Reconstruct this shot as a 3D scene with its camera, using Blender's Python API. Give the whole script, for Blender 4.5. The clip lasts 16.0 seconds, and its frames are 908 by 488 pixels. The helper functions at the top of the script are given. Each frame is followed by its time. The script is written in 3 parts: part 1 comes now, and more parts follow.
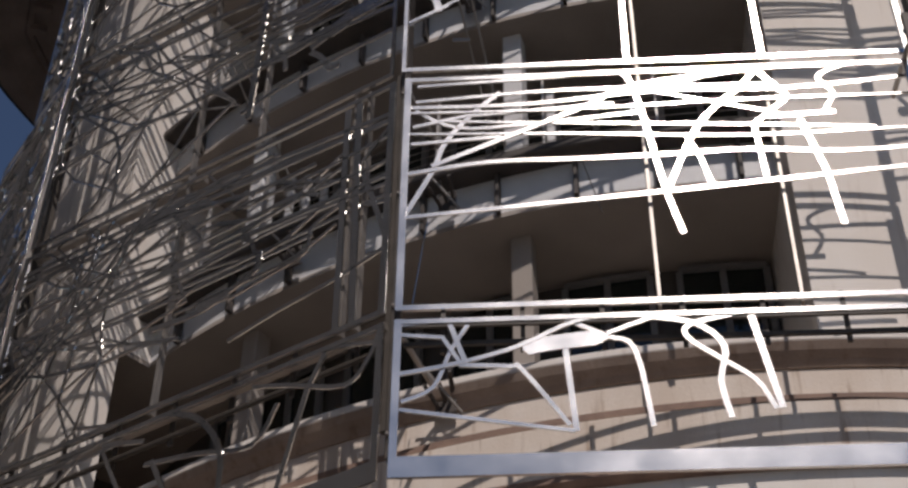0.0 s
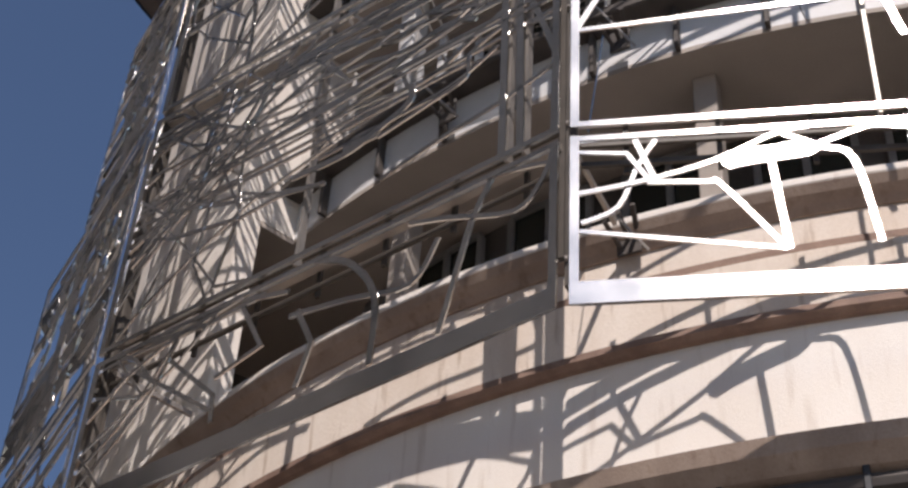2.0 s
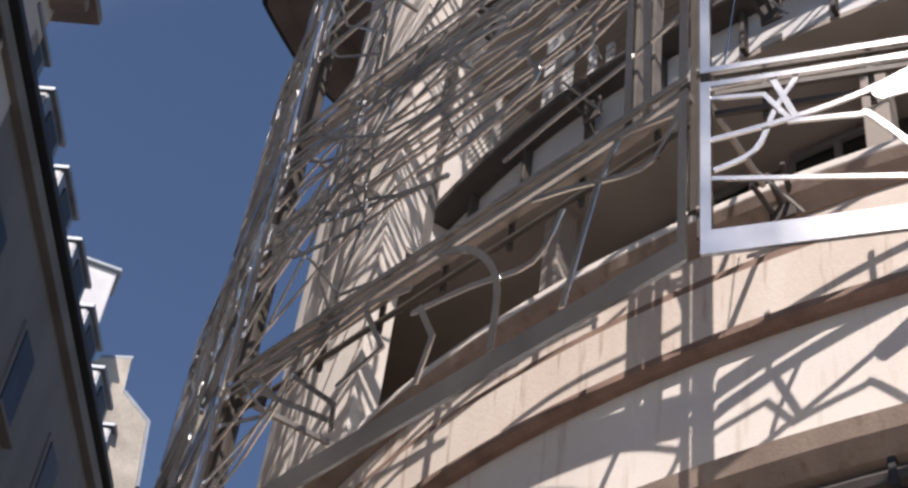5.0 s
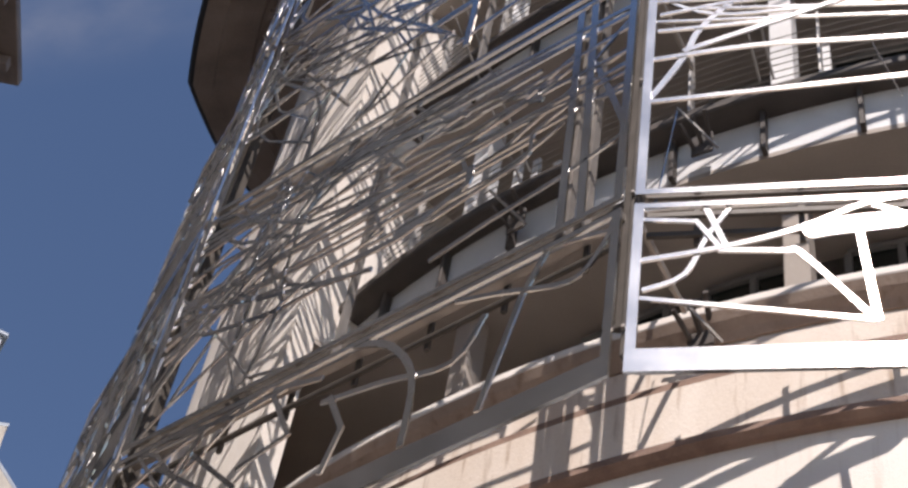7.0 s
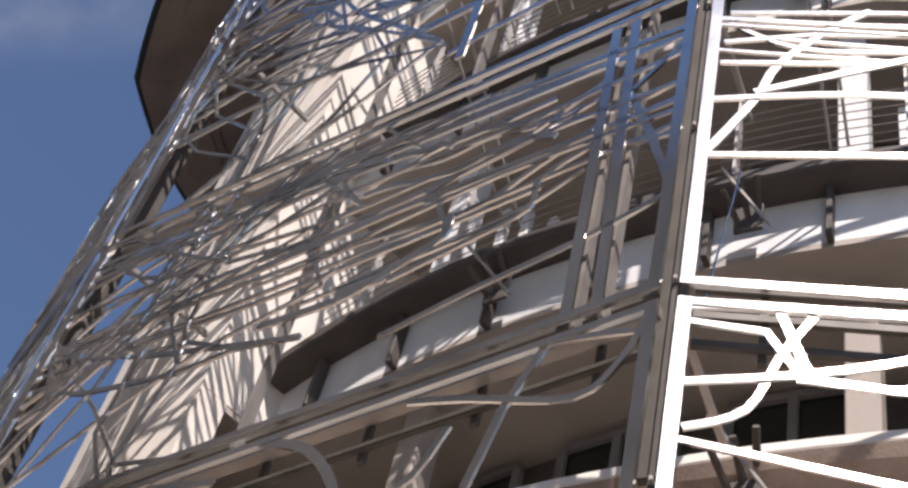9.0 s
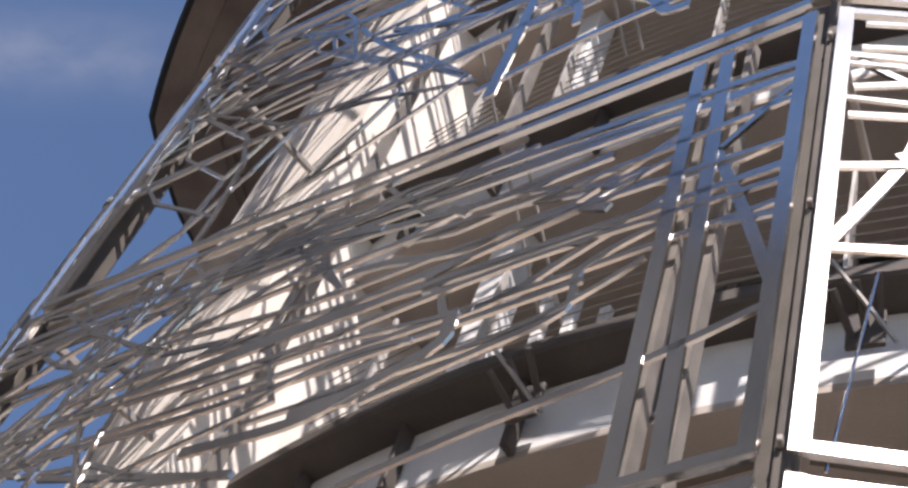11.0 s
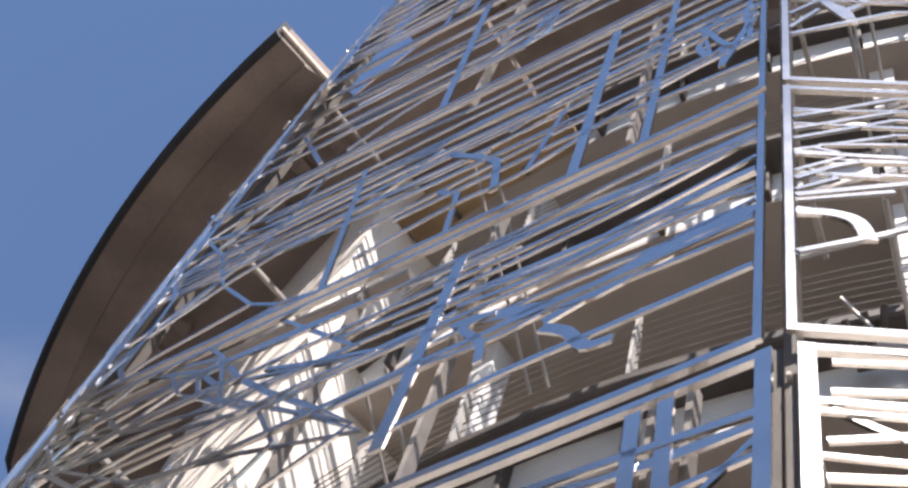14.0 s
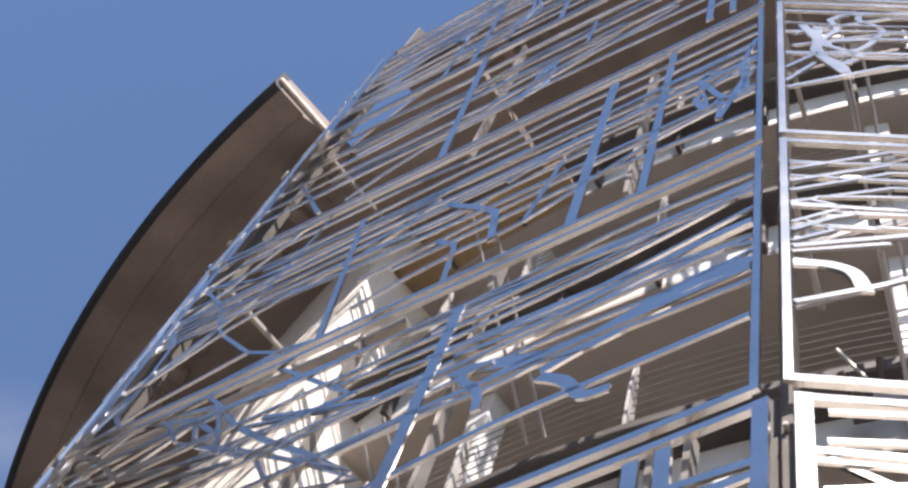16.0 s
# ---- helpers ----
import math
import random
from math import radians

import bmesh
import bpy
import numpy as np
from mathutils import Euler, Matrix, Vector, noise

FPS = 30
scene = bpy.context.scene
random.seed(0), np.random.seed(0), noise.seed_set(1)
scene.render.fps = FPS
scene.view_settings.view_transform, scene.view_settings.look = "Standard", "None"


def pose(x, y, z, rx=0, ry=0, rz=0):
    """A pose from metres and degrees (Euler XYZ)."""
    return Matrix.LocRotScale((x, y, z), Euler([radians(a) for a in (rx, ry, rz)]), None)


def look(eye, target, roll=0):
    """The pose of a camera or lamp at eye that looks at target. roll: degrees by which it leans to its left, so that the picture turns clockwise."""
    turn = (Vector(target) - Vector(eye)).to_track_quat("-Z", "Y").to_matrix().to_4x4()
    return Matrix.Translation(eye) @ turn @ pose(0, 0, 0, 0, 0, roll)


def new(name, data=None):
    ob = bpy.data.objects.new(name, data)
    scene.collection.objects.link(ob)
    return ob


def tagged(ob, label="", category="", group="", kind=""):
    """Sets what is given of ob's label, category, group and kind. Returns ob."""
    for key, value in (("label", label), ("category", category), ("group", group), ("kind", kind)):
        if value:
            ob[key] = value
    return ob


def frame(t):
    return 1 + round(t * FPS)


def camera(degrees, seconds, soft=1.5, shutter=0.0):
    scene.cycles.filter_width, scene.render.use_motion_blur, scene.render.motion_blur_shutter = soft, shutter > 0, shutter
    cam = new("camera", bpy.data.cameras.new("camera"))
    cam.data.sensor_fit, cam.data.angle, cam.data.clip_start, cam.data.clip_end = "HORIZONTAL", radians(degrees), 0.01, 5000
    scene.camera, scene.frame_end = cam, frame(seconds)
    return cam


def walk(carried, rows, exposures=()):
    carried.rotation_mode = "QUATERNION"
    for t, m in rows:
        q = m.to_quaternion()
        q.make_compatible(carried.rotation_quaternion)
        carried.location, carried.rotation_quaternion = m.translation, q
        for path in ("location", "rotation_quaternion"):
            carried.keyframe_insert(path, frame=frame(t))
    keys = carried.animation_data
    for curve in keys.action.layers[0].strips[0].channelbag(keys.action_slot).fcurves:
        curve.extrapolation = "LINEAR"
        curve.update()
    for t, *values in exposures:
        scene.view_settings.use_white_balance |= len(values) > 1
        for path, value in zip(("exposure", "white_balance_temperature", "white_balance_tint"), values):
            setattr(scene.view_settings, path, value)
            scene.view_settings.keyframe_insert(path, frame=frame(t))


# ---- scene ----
cam = camera(30.23, 16.0, soft=2.6)
ROWS = (
    (0, 1.146, -5.676, 1.043, 133.59, -0.58, 2.66),
    (0.5, 0.982, -5.336, 1.116, 130.50, -1.08, 4.53),
    (1, 0.566, -4.696, 1.346, 129.36, -1.76, 5.64),
    (1.5, 0.682, -4.154, 1.328, 131.44, -2.18, 8.02),
    (2, 0.700, -3.470, 1.345, 132.96, -2.99, 6.96),
    (2.5, 0.827, -2.877, 1.333, 132.74, -3.18, 9.78),
    (3, 0.951, -2.263, 1.481, 133.78, -4.13, 11.71),
    (3.5, 0.996, -1.895, 1.504, 135.06, -3.67, 14.27),
    (4, 1.195, -1.770, 1.588, 135.33, -5.66, 15.87),
    (6.5, 0.988, -1.799, 1.408, 139.45, -6.86, 10.39),
    (7, 0.918, -1.747, 1.472, 140.94, -7.24, 7.96),
    (7.5, 0.884, -1.682, 1.543, 142.07, -7.96, 5.79),
    (8, 0.800, -1.546, 1.711, 142.73, -8.43, 3.90),
    (8.2, 0.667, -1.279, 2.087, 142.93, -8.35, 3.41),
    (10.3, 0.053, 1.665, 6.509, 143.96, -13.61, 0.70),
    (10.5, 0.030, 1.672, 6.540, 144.39, -13.47, 0.82),
    (11, 0.029, 1.664, 6.568, 145.42, -13.62, 0.94),
    (11.5, -0.005, 1.681, 6.541, 147.12, -13.21, 0.91),
    (12, -0.047, 1.705, 6.507, 149.41, -12.57, 0.60),
    (12.5, -0.067, 1.717, 6.488, 151.10, -11.96, 0.12),
    (13, -0.214, 2.173, 7.560, 151.75, -11.48, 0.94),
    (13.5, -0.249, 2.262, 7.829, 154.74, -10.69, 0.15),
    (14, -0.251, 2.253, 7.832, 156.74, -9.91, -0.26),
    (14.5, -0.256, 2.245, 7.814, 158.24, -10.45, -0.50),
    (15, -0.246, 2.230, 7.834, 160.58, -9.50, -0.64),
    (15.5, -0.260, 2.242, 7.815, 162.21, -9.22, -1.19),
    (16, -0.257, 2.251, 7.791, 158.58, -9.91, -0.67),
)
walk(cam, [(r[0], pose(*r[1:])) for r in ROWS],
     exposures=[(0, -0.8, 6500, 18), (0.5, -0.62, 6500, 18), (1.5, -0.05, 6500, 18), (4, 0.27, 6500, 18), (7, 0.38, 6500, 18), (10.3, 0.8, 6500, 18), (12.5, 0.98, 6500, 17), (14, 1.16, 6500, 16), (16, 1.22, 6500, 16)])

# ---- daylight ----
SUN_ELEVATION, SUN_EAST = radians(49), radians(9)
to_sun = Vector((math.sin(SUN_EAST) * math.cos(SUN_ELEVATION), -math.cos(SUN_EAST) * math.cos(SUN_ELEVATION), math.sin(SUN_ELEVATION)))
world = bpy.data.worlds.new("sky")
scene.world = world
world.use_nodes = True
wn = world.node_tree
sky = wn.nodes.new("ShaderNodeTexSky")
sky.sky_type, sky.sun_disc = "NISHITA", False
sky.sun_elevation, sky.sun_rotation = SUN_ELEVATION, math.pi - SUN_EAST
sky.air_density, sky.dust_density, sky.ozone_density = 1.0, 0.0, 3.2
wn.links.new(sky.outputs[0], wn.nodes["Background"].inputs[0])
wn.nodes["Background"].inputs[1].default_value = 0.085
sun = new("sun", bpy.data.lights.new("sun", "SUN"))
sun.data.energy, sun.data.angle, sun.data.color = 4.5, radians(0.55), (1.0, 0.95, 0.87)
sun.matrix_world = look(to_sun * 60, (0, 0, 0))


# ---- materials ----
def material(name, base, second, rough, metal=0.0, scale=4.0, fine=60.0, bump=0.1, rough_spread=0.12, streak=0.0, distance=0.01, drips=0.0):
    m = bpy.data.materials.new(name)
    m.use_nodes = True
    nt = m.node_tree
    b = nt.nodes["Principled BSDF"]
    co = nt.nodes.new("ShaderNodeTexCoord")
    mp = nt.nodes.new("ShaderNodeMapping")
    mp.inputs["Scale"].default_value = (1, 1, 0.25 if streak else 1)
    nt.links.new(co.outputs["Object"], mp.inputs[0])
    big = nt.nodes.new("ShaderNodeTexNoise")
    big.inputs["Scale"].default_value, big.inputs["Detail"].default_value = scale, 6
    nt.links.new(mp.outputs[0], big.inputs["Vector"])
    small = nt.nodes.new("ShaderNodeTexNoise")
    small.inputs["Scale"].default_value, small.inputs["Detail"].default_value = fine, 4
    nt.links.new(co.outputs["Object"], small.inputs["Vector"])
    ramp = nt.nodes.new("ShaderNodeValToRGB")
    ramp.color_ramp.elements[0].position, ramp.color_ramp.elements[1].position = 0.35, 0.68
    ramp.color_ramp.elements[0].color = (*second, 1)
    ramp.color_ramp.elements[1].color = (*base, 1)
    mix = nt.nodes.new("ShaderNodeMath")
    mix.operation = "MULTIPLY_ADD"
    nt.links.new(small.outputs[0], mix.inputs[0])
    mix.inputs[1].default_value = 0.3
    off = nt.nodes.new("ShaderNodeMath")
    off.operation = "SUBTRACT"
    nt.links.new(big.outputs[0], off.inputs[0])
    off.inputs[1].default_value = 0.15
    nt.links.new(off.outputs[0], mix.inputs[2])
    nt.links.new(mix.outputs[0], ramp.inputs[0])
    nt.links.new(ramp.outputs[0], b.inputs["Base Color"])
    if drips:
        run, runs = nt.nodes.new("ShaderNodeMapping"), nt.nodes.new("ShaderNodeTexNoise")
        run.inputs["Scale"].default_value = (7, 7, 0.7)
        runs.inputs["Scale"].default_value, runs.inputs["Detail"].default_value = 1.6, 5
        nt.links.new(co.outputs["Object"], run.inputs[0])
        nt.links.new(run.outputs[0], runs.inputs["Vector"])
        mask, stain = nt.nodes.new("ShaderNodeMapRange"), nt.nodes.new("ShaderNodeMix")
        mask.inputs[1].default_value, mask.inputs[2].default_value = 0.57, 0.72
        mask.inputs[3].default_value, mask.inputs[4].default_value = 0.0, drips
        nt.links.new(runs.outputs[0], mask.inputs[0])
        stain.data_type, stain.blend_type = "RGBA", "MULTIPLY"
        nt.links.new(mask.outputs[0], stain.inputs[0])
        nt.links.new(ramp.outputs[0], stain.inputs[6])
        stain.inputs[7].default_value = (0.5, 0.4, 0.32, 1)
        nt.links.new(stain.outputs[2], b.inputs["Base Color"])
    rg = nt.nodes.new("ShaderNodeMapRange")
    rg.inputs[3].default_value, rg.inputs[4].default_value = max(0.02, rough - rough_spread), min(1, rough + rough_spread)
    nt.links.new(big.outputs[0], rg.inputs[0])
    nt.links.new(rg.outputs[0], b.inputs["Roughness"])
    b.inputs["Metallic"].default_value = metal
    if bump:
        bp = nt.nodes.new("ShaderNodeBump")
        bp.inputs["Strength"].default_value, bp.inputs["Distance"].default_value = bump, distance
        nt.links.new(small.outputs[0], bp.inputs["Height"])
        nt.links.new(bp.outputs[0], b.inputs["Normal"])
    return m


STEEL = material("brushed_stainless_steel", (0.74, 0.72, 0.69), (0.62, 0.605, 0.58), 0.155, 1.0, 2.5, 140, 0.05, 0.035)
STEEL_POST = material("dull_steel_post", (0.42, 0.38, 0.34), (0.33, 0.3, 0.27), 0.5, 0.7, 5, 90, 0.1)
POST = material("dark_brown_steel_post", (0.09, 0.075, 0.062), (0.06, 0.05, 0.04), 0.6, 0.2, 5, 90, 0.1)
CREAM = material("cream_render", (0.8, 0.745, 0.68), (0.73, 0.66, 0.585), 0.85, 0, 1.6, 70, 0.25, 0.08, 1, drips=0.3)
STONE = material("stained_pale_stone", (0.74, 0.655, 0.57), (0.62, 0.52, 0.43), 0.85, 0, 2.2, 45, 0.35, 0.1, 1, drips=0.75)
BROWN = material("weathered_brown_moulding", (0.3, 0.2, 0.15), (0.19, 0.12, 0.09), 0.8, 0, 4, 60, 0.3)
WHITE = material("white_paint", (0.72, 0.71, 0.7), (0.6, 0.59, 0.58), 0.6, 0, 2, 60, 0.12)
COPING = material("streaked_tan_stone", (0.42, 0.32, 0.25), (0.3, 0.22, 0.17), 0.85, 0, 2.5, 50, 0.3, 0.1, 1, drips=0.5)
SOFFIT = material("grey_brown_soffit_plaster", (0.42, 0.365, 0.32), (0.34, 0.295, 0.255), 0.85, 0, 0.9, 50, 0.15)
OCHRE = material("ochre_soffit_board", (0.36, 0.25, 0.13), (0.26, 0.17, 0.09), 0.75, 0, 1.5, 40, 0.15)
DARK = material("shade_dark_slab_and_trim", (0.09, 0.075, 0.065), (0.06, 0.05, 0.045), 0.7, 0.1, 3, 60, 0.15)
# near-black base colour stands in for the shade deep in the balconies
INSIDE = material("shade_toned_interior_plaster", (0.12, 0.1, 0.09), (0.08, 0.07, 0.06), 0.9, 0, 1, 30, 0.1)
# frame white is greyed down to carry the shade of the recess
FRAME = material("shade_greyed_window_frame", (0.2, 0.19, 0.18), (0.14, 0.13, 0.125), 0.6, 0, 2, 40, 0.1)
ZINC = material("zinc_roofing", (0.33, 0.36, 0.39), (0.25, 0.27, 0.3), 0.5, 0.5, 2, 40, 0.1)
OLDWALL = material("old_grey_render", (0.24, 0.215, 0.19), (0.17, 0.15, 0.13), 0.9, 0, 0.6, 30, 0.25, 0.08, 1)
PALEWALL = material("pale_render_for_reflections", (0.6, 0.53, 0.46), (0.5, 0.44, 0.38), 0.9, 0, 0.6, 30, 0.25, 0.08, 1)
CHIMNEY = material("sooty_pale_stone", (0.62, 0.56, 0.47), (0.36, 0.32, 0.27), 0.9, 0, 0.8, 14, 0.4)
EAVE = material("dark_timber_eave", (0.3, 0.235, 0.195), (0.19, 0.145, 0.12), 0.7, 0, 1.2, 40, 0.2)
BLACK = material("black_bitumen_edge", (0.03, 0.03, 0.033), (0.02, 0.02, 0.022), 0.6, 0, 3, 50, 0.1)
PAVING = material("bounce_toned_stone_paving", (0.19, 0.175, 0.16), (0.14, 0.13, 0.12), 0.85, 0, 0.7, 30, 0.3)
FIN = material("sunlit_pale_steel", (0.6, 0.57, 0.53), (0.48, 0.45, 0.42), 0.5, 0.3, 6, 70, 0.1)
GREYPANEL = material("pale_grey_shopfront_board", (0.5, 0.49, 0.48), (0.43, 0.42, 0.41), 0.6, 0, 1, 30, 0.08)


def glass_material():
    m = material("dark_window_glass", (0.016, 0.022, 0.02), (0.01, 0.014, 0.013), 0.07, 0, 1.5, 6, 0.03, 0.03)
    m.node_tree.nodes["Principled BSDF"].inputs["Specular IOR Level"].default_value = 0.6
    return m


GLASS = glass_material()
DULLGLASS = material("dusty_dark_glass", (0.03, 0.03, 0.03), (0.02, 0.02, 0.02), 0.45, 0, 1.5, 20, 0.03, 0.1)


# ---- builders ----
def link(name, bm, mat, parent=None, label=""):
    me = bpy.data.meshes.new(name)
    bmesh.ops.recalc_face_normals(bm, faces=bm.faces)
    bm.to_mesh(me)
    bm.free()
    me.materials.append(mat)
    ob = new(name, me)
    if parent:
        ob.parent = parent
    if label:
        tagged(ob, label)
    return ob


def part(name, bm, mat, parent, label=""):
    return link(name, bm, mat, parent, label)


def empty(name, label, category, group="", at=(0, 0, 0)):
    ob = new(name)
    ob.location = at
    return tagged(ob, label, category, group)


CX, CY = 3.884, 16.79          # centre of the rounded corner


def ring(r, a, z):
    a = radians(a)
    return Vector((CX + r * math.sin(a), CY - r * math.cos(a), z))


def sweep(bm, profile, a0, a1, step=1.5):
    """A closed profile of (radius, height) swept round the corner from a0 to a1 degrees, with its ends capped."""
    n = max(1, int(abs(a1 - a0) / step))
    loops = [[bm.verts.new(ring(r, a0 + (a1 - a0) * i / n, z)) for r, z in profile] for i in range(n + 1)]
    k = len(profile)
    for i in range(n):
        for j in range(k):
            bm.faces.new((loops[i][j], loops[i][(j + 1) % k], loops[i + 1][(j + 1) % k], loops[i + 1][j]))
    bm.faces.new(loops[0])
    bm.faces.new(loops[n][::-1])
    return bm


def swept(profile, a0, a1, step=1.5):
    return sweep(bmesh.new(), profile, a0, a1, step)


def box_bm(cx, cy, cz, sx, sy, sz, turn=0.0, bevel=0.0, bm=None):
    bm = bm or bmesh.new()
    made = bmesh.ops.create_cube(bm, size=1)
    vs = made["verts"]
    bmesh.ops.scale(bm, vec=(sx, sy, sz), verts=vs)
    if bevel:
        es = list({e for v in vs for e in v.link_edges})
        out = bmesh.ops.bevel(bm, geom=es, offset=bevel, segments=1, affect="EDGES")
        vs = list({v for f in out["faces"] for v in f.verts} | {v for v in vs if v.is_valid})
    bmesh.ops.rotate(bm, matrix=Matrix.Rotation(radians(turn), 3, "Z"), verts=vs)
    bmesh.ops.translate(bm, vec=(cx, cy, cz), verts=vs)
    return bm


def ring_box(r, a, z0, z1, depth, width, bevel=0.006):
    """An upright block facing outwards at angle a."""
    p = ring(r, a, (z0 + z1) / 2)
    return box_bm(p.x, p.y, p.z, width, depth, z1 - z0, a, bevel)


def tube_bm(points, radius, sides=6, bm=None):
    bm = bm or bmesh.new()
    points = [Vector(p) for p in points]
    loops = []
    for i, p in enumerate(points):
        d = (points[min(i + 1, len(points) - 1)] - points[max(i - 1, 0)]).normalized()
        up = Vector((0, 0, 1)) if abs(d.z) < 0.9 else Vector((1, 0, 0))
        s = d.cross(up).normalized()
        t = s.cross(d)
        loops.append([bm.verts.new(p + radius * (math.cos(q) * s + math.sin(q) * t)) for q in (2 * math.pi * k / sides for k in range(sides))])
    for a, b in zip(loops, loops[1:]):
        for k in range(sides):
            bm.faces.new((a[k], a[(k + 1) % sides], b[(k + 1) % sides], b[k]))
    bm.faces.new(loops[0])
    bm.faces.new(loops[-1][::-1])
    return bm


# ---- steel screens: flat facets round the corner ----
TURN, VERTEX, FIRST = 22.93, 12.413, -18.23
FACETS = {"left": (FIRST, -1), "right": (FIRST, 1), "far": (FIRST - TURN, -1), "side": (FIRST + TURN, 1)}
WIDE = 2 * VERTEX * math.sin(radians(TURN / 2))


class Facet:
    def __init__(self, key):
        a, way = FACETS[key]
        p, q = ring(VERTEX, a, 0), ring(VERTEX, a + way * TURN, 0)
        self.o, self.d = p, (q - p).normalized()
        if key == "right":
            self.d.rotate(Euler((0, 0, radians(6))))
        self.n = Vector((self.d.y, -self.d.x, 0)) * way
        if self.n.dot(p - Vector((CX, CY, 0))) < 0:
            self.n = -self.n

    def at(self, u, z, out=0.0):
        return self.o + self.d * u + self.n * out + Vector((0, 0, z))


def strip_bm(facet, pts, width, thick=0.014, out=0.0, bm=None, taper=False, twist=0.0):
    """A flat plate cut along a line of (u, z) points, mitred at its bends."""
    bm = bm or bmesh.new()
    ps = [Vector(p) for p in pts]
    rows = []
    for i, p in enumerate(ps):
        a = (p - ps[i - 1]).normalized() if i else (ps[1] - p).normalized()
        b = (ps[i + 1] - p).normalized() if i < len(ps) - 1 else a
        m = (a + b).normalized()
        side = Vector((-m.y, m.x))
        w = width / 2 / max(0.55, side.dot(Vector((-a.y, a.x))))
        if taper and i in (0, len(ps) - 1):
            w *= 0.35
        l, r = p + side * w, p - side * w
        rows.append([bm.verts.new(facet.at(q.x, q.y, out + t)) for q, t in ((l, twist), (r, -twist), (r, -twist - thick), (l, twist - thick))])
    for a, b in zip(rows, rows[1:]):
        for k in range(4):
            bm.faces.new((a[k], a[(k + 1) % 4], b[(k + 1) % 4], b[k]))
    bm.faces.new(rows[0])
    bm.faces.new(rows[-1][::-1])
    return bm


def smooth(pts, n=4):
    """Rounds a line of points off (Catmull-Rom)."""
    if len(pts) < 3:
        return pts
    out = []
    for i in range(len(pts) - 1):
        p0, p1, p2, p3 = (Vector(pts[max(0, min(len(pts) - 1, i + k))]) for k in (-1, 0, 1, 2))
        for s in range(n):
            t = s / n
            out.append(0.5 * (2 * p1 + (p2 - p0) * t + (2 * p0 - 5 * p1 + 4 * p2 - p3) * t * t + (3 * p1 - p0 - 3 * p2 + p3) * t ** 3))
    return [tuple(v) for v in out] + [tuple(pts[-1])]


BARS_R1_a = (
    (0.05, (0.11, 10.19), (0.46, 10.15), (0.6, 9.89)),
    (0.05, (0.1, 10.3), (0.49, 10.36), (0.99, 10.42), (1.43, 10.48)),
    (0.06, (0.51, 10.37), (0.65, 9.89)),
    (0.05, (0.67, 10.29), (0.53, 10.01), (0.39, 9.63), (0.13, 9.49)),
    (0.055, (0.11, 9.77), (0.6, 9.87), (1.09, 10.03), (1.59, 10.29), (2.07, 10.47), (2.93, 10.59), (4.43, 10.76)),
    (0.055, (0.6, 9.85), (1.02, 9.82), (1.12, 9.78), (1.49, 9.2)),
    (0.07, (1.48, 9.99), (1.54, 9.14)),
    (0.06, (1.43, 10.5), (1.48, 10.32), (1.83, 10.12), (2.05, 9.97), (2.15, 9.17)),
    (0.05, (0.12, 9.4), (1.53, 9.14)),
    (0.07, (2.06, 10.61), (2.55, 10.23), (2.78, 9.97), (2.72, 9.6), (2.77, 9.23)),
)
BARS_R1_b = (
    (0.06, (2.95, 10.72), (2.53, 10.22), (2.49, 10.08), (2.72, 9.86), (3, 9.61), (3.13, 9.31)),
    (0.08, (3.03, 10.74), (3.18, 9.32)),
    (0.05, (1.83, 10.14), (2.34, 10.39), (2.93, 10.55), (3.94, 10.57), (4.4, 10.5)),
    (0.22, (1.13, 10), (1.33, 10.05), (1.83, 10.11)),
)
BARS_R1 = BARS_R1_a + BARS_R1_b
BARS_R2_a = (
    (0.045, (0.18, 13.49), (1.26, 13.55), (2.17, 13.63)),
    (0.045, (0.17, 13.34), (1.18, 13.39), (2.2, 13.49), (3.31, 13.55)),
    (0.05, (0.16, 13.12), (1.34, 13.21), (2.23, 13.21), (3.59, 13.19)),
    (0.05, (0.16, 13), (0.57, 12.74), (1.24, 12.76), (2.29, 12.87)),
    (0.07, (0.33, 12.22), (0.97, 12.55), (1.81, 12.99), (2.23, 13.23), (3.49, 13.72)),
    (0.05, (0.13, 12.53), (0.97, 12.59)),
    (0.05, (0.14, 12.77), (0.65, 12.9), (2.04, 13)),
    (0.07, (0.08, 11.61), (0.34, 12.17), (0.45, 12.54), (0.72, 12.95), (0.97, 13.22)),
    (0.06, (0.08, 11.57), (2.46, 11.79), (4.62, 12.01)),
    (0.07, (2.05, 14.55), (2.23, 13.25), (2.44, 11.85), (2.56, 11.27)),
    (0.07, (3.4, 14.45), (3.67, 13.02)),
)
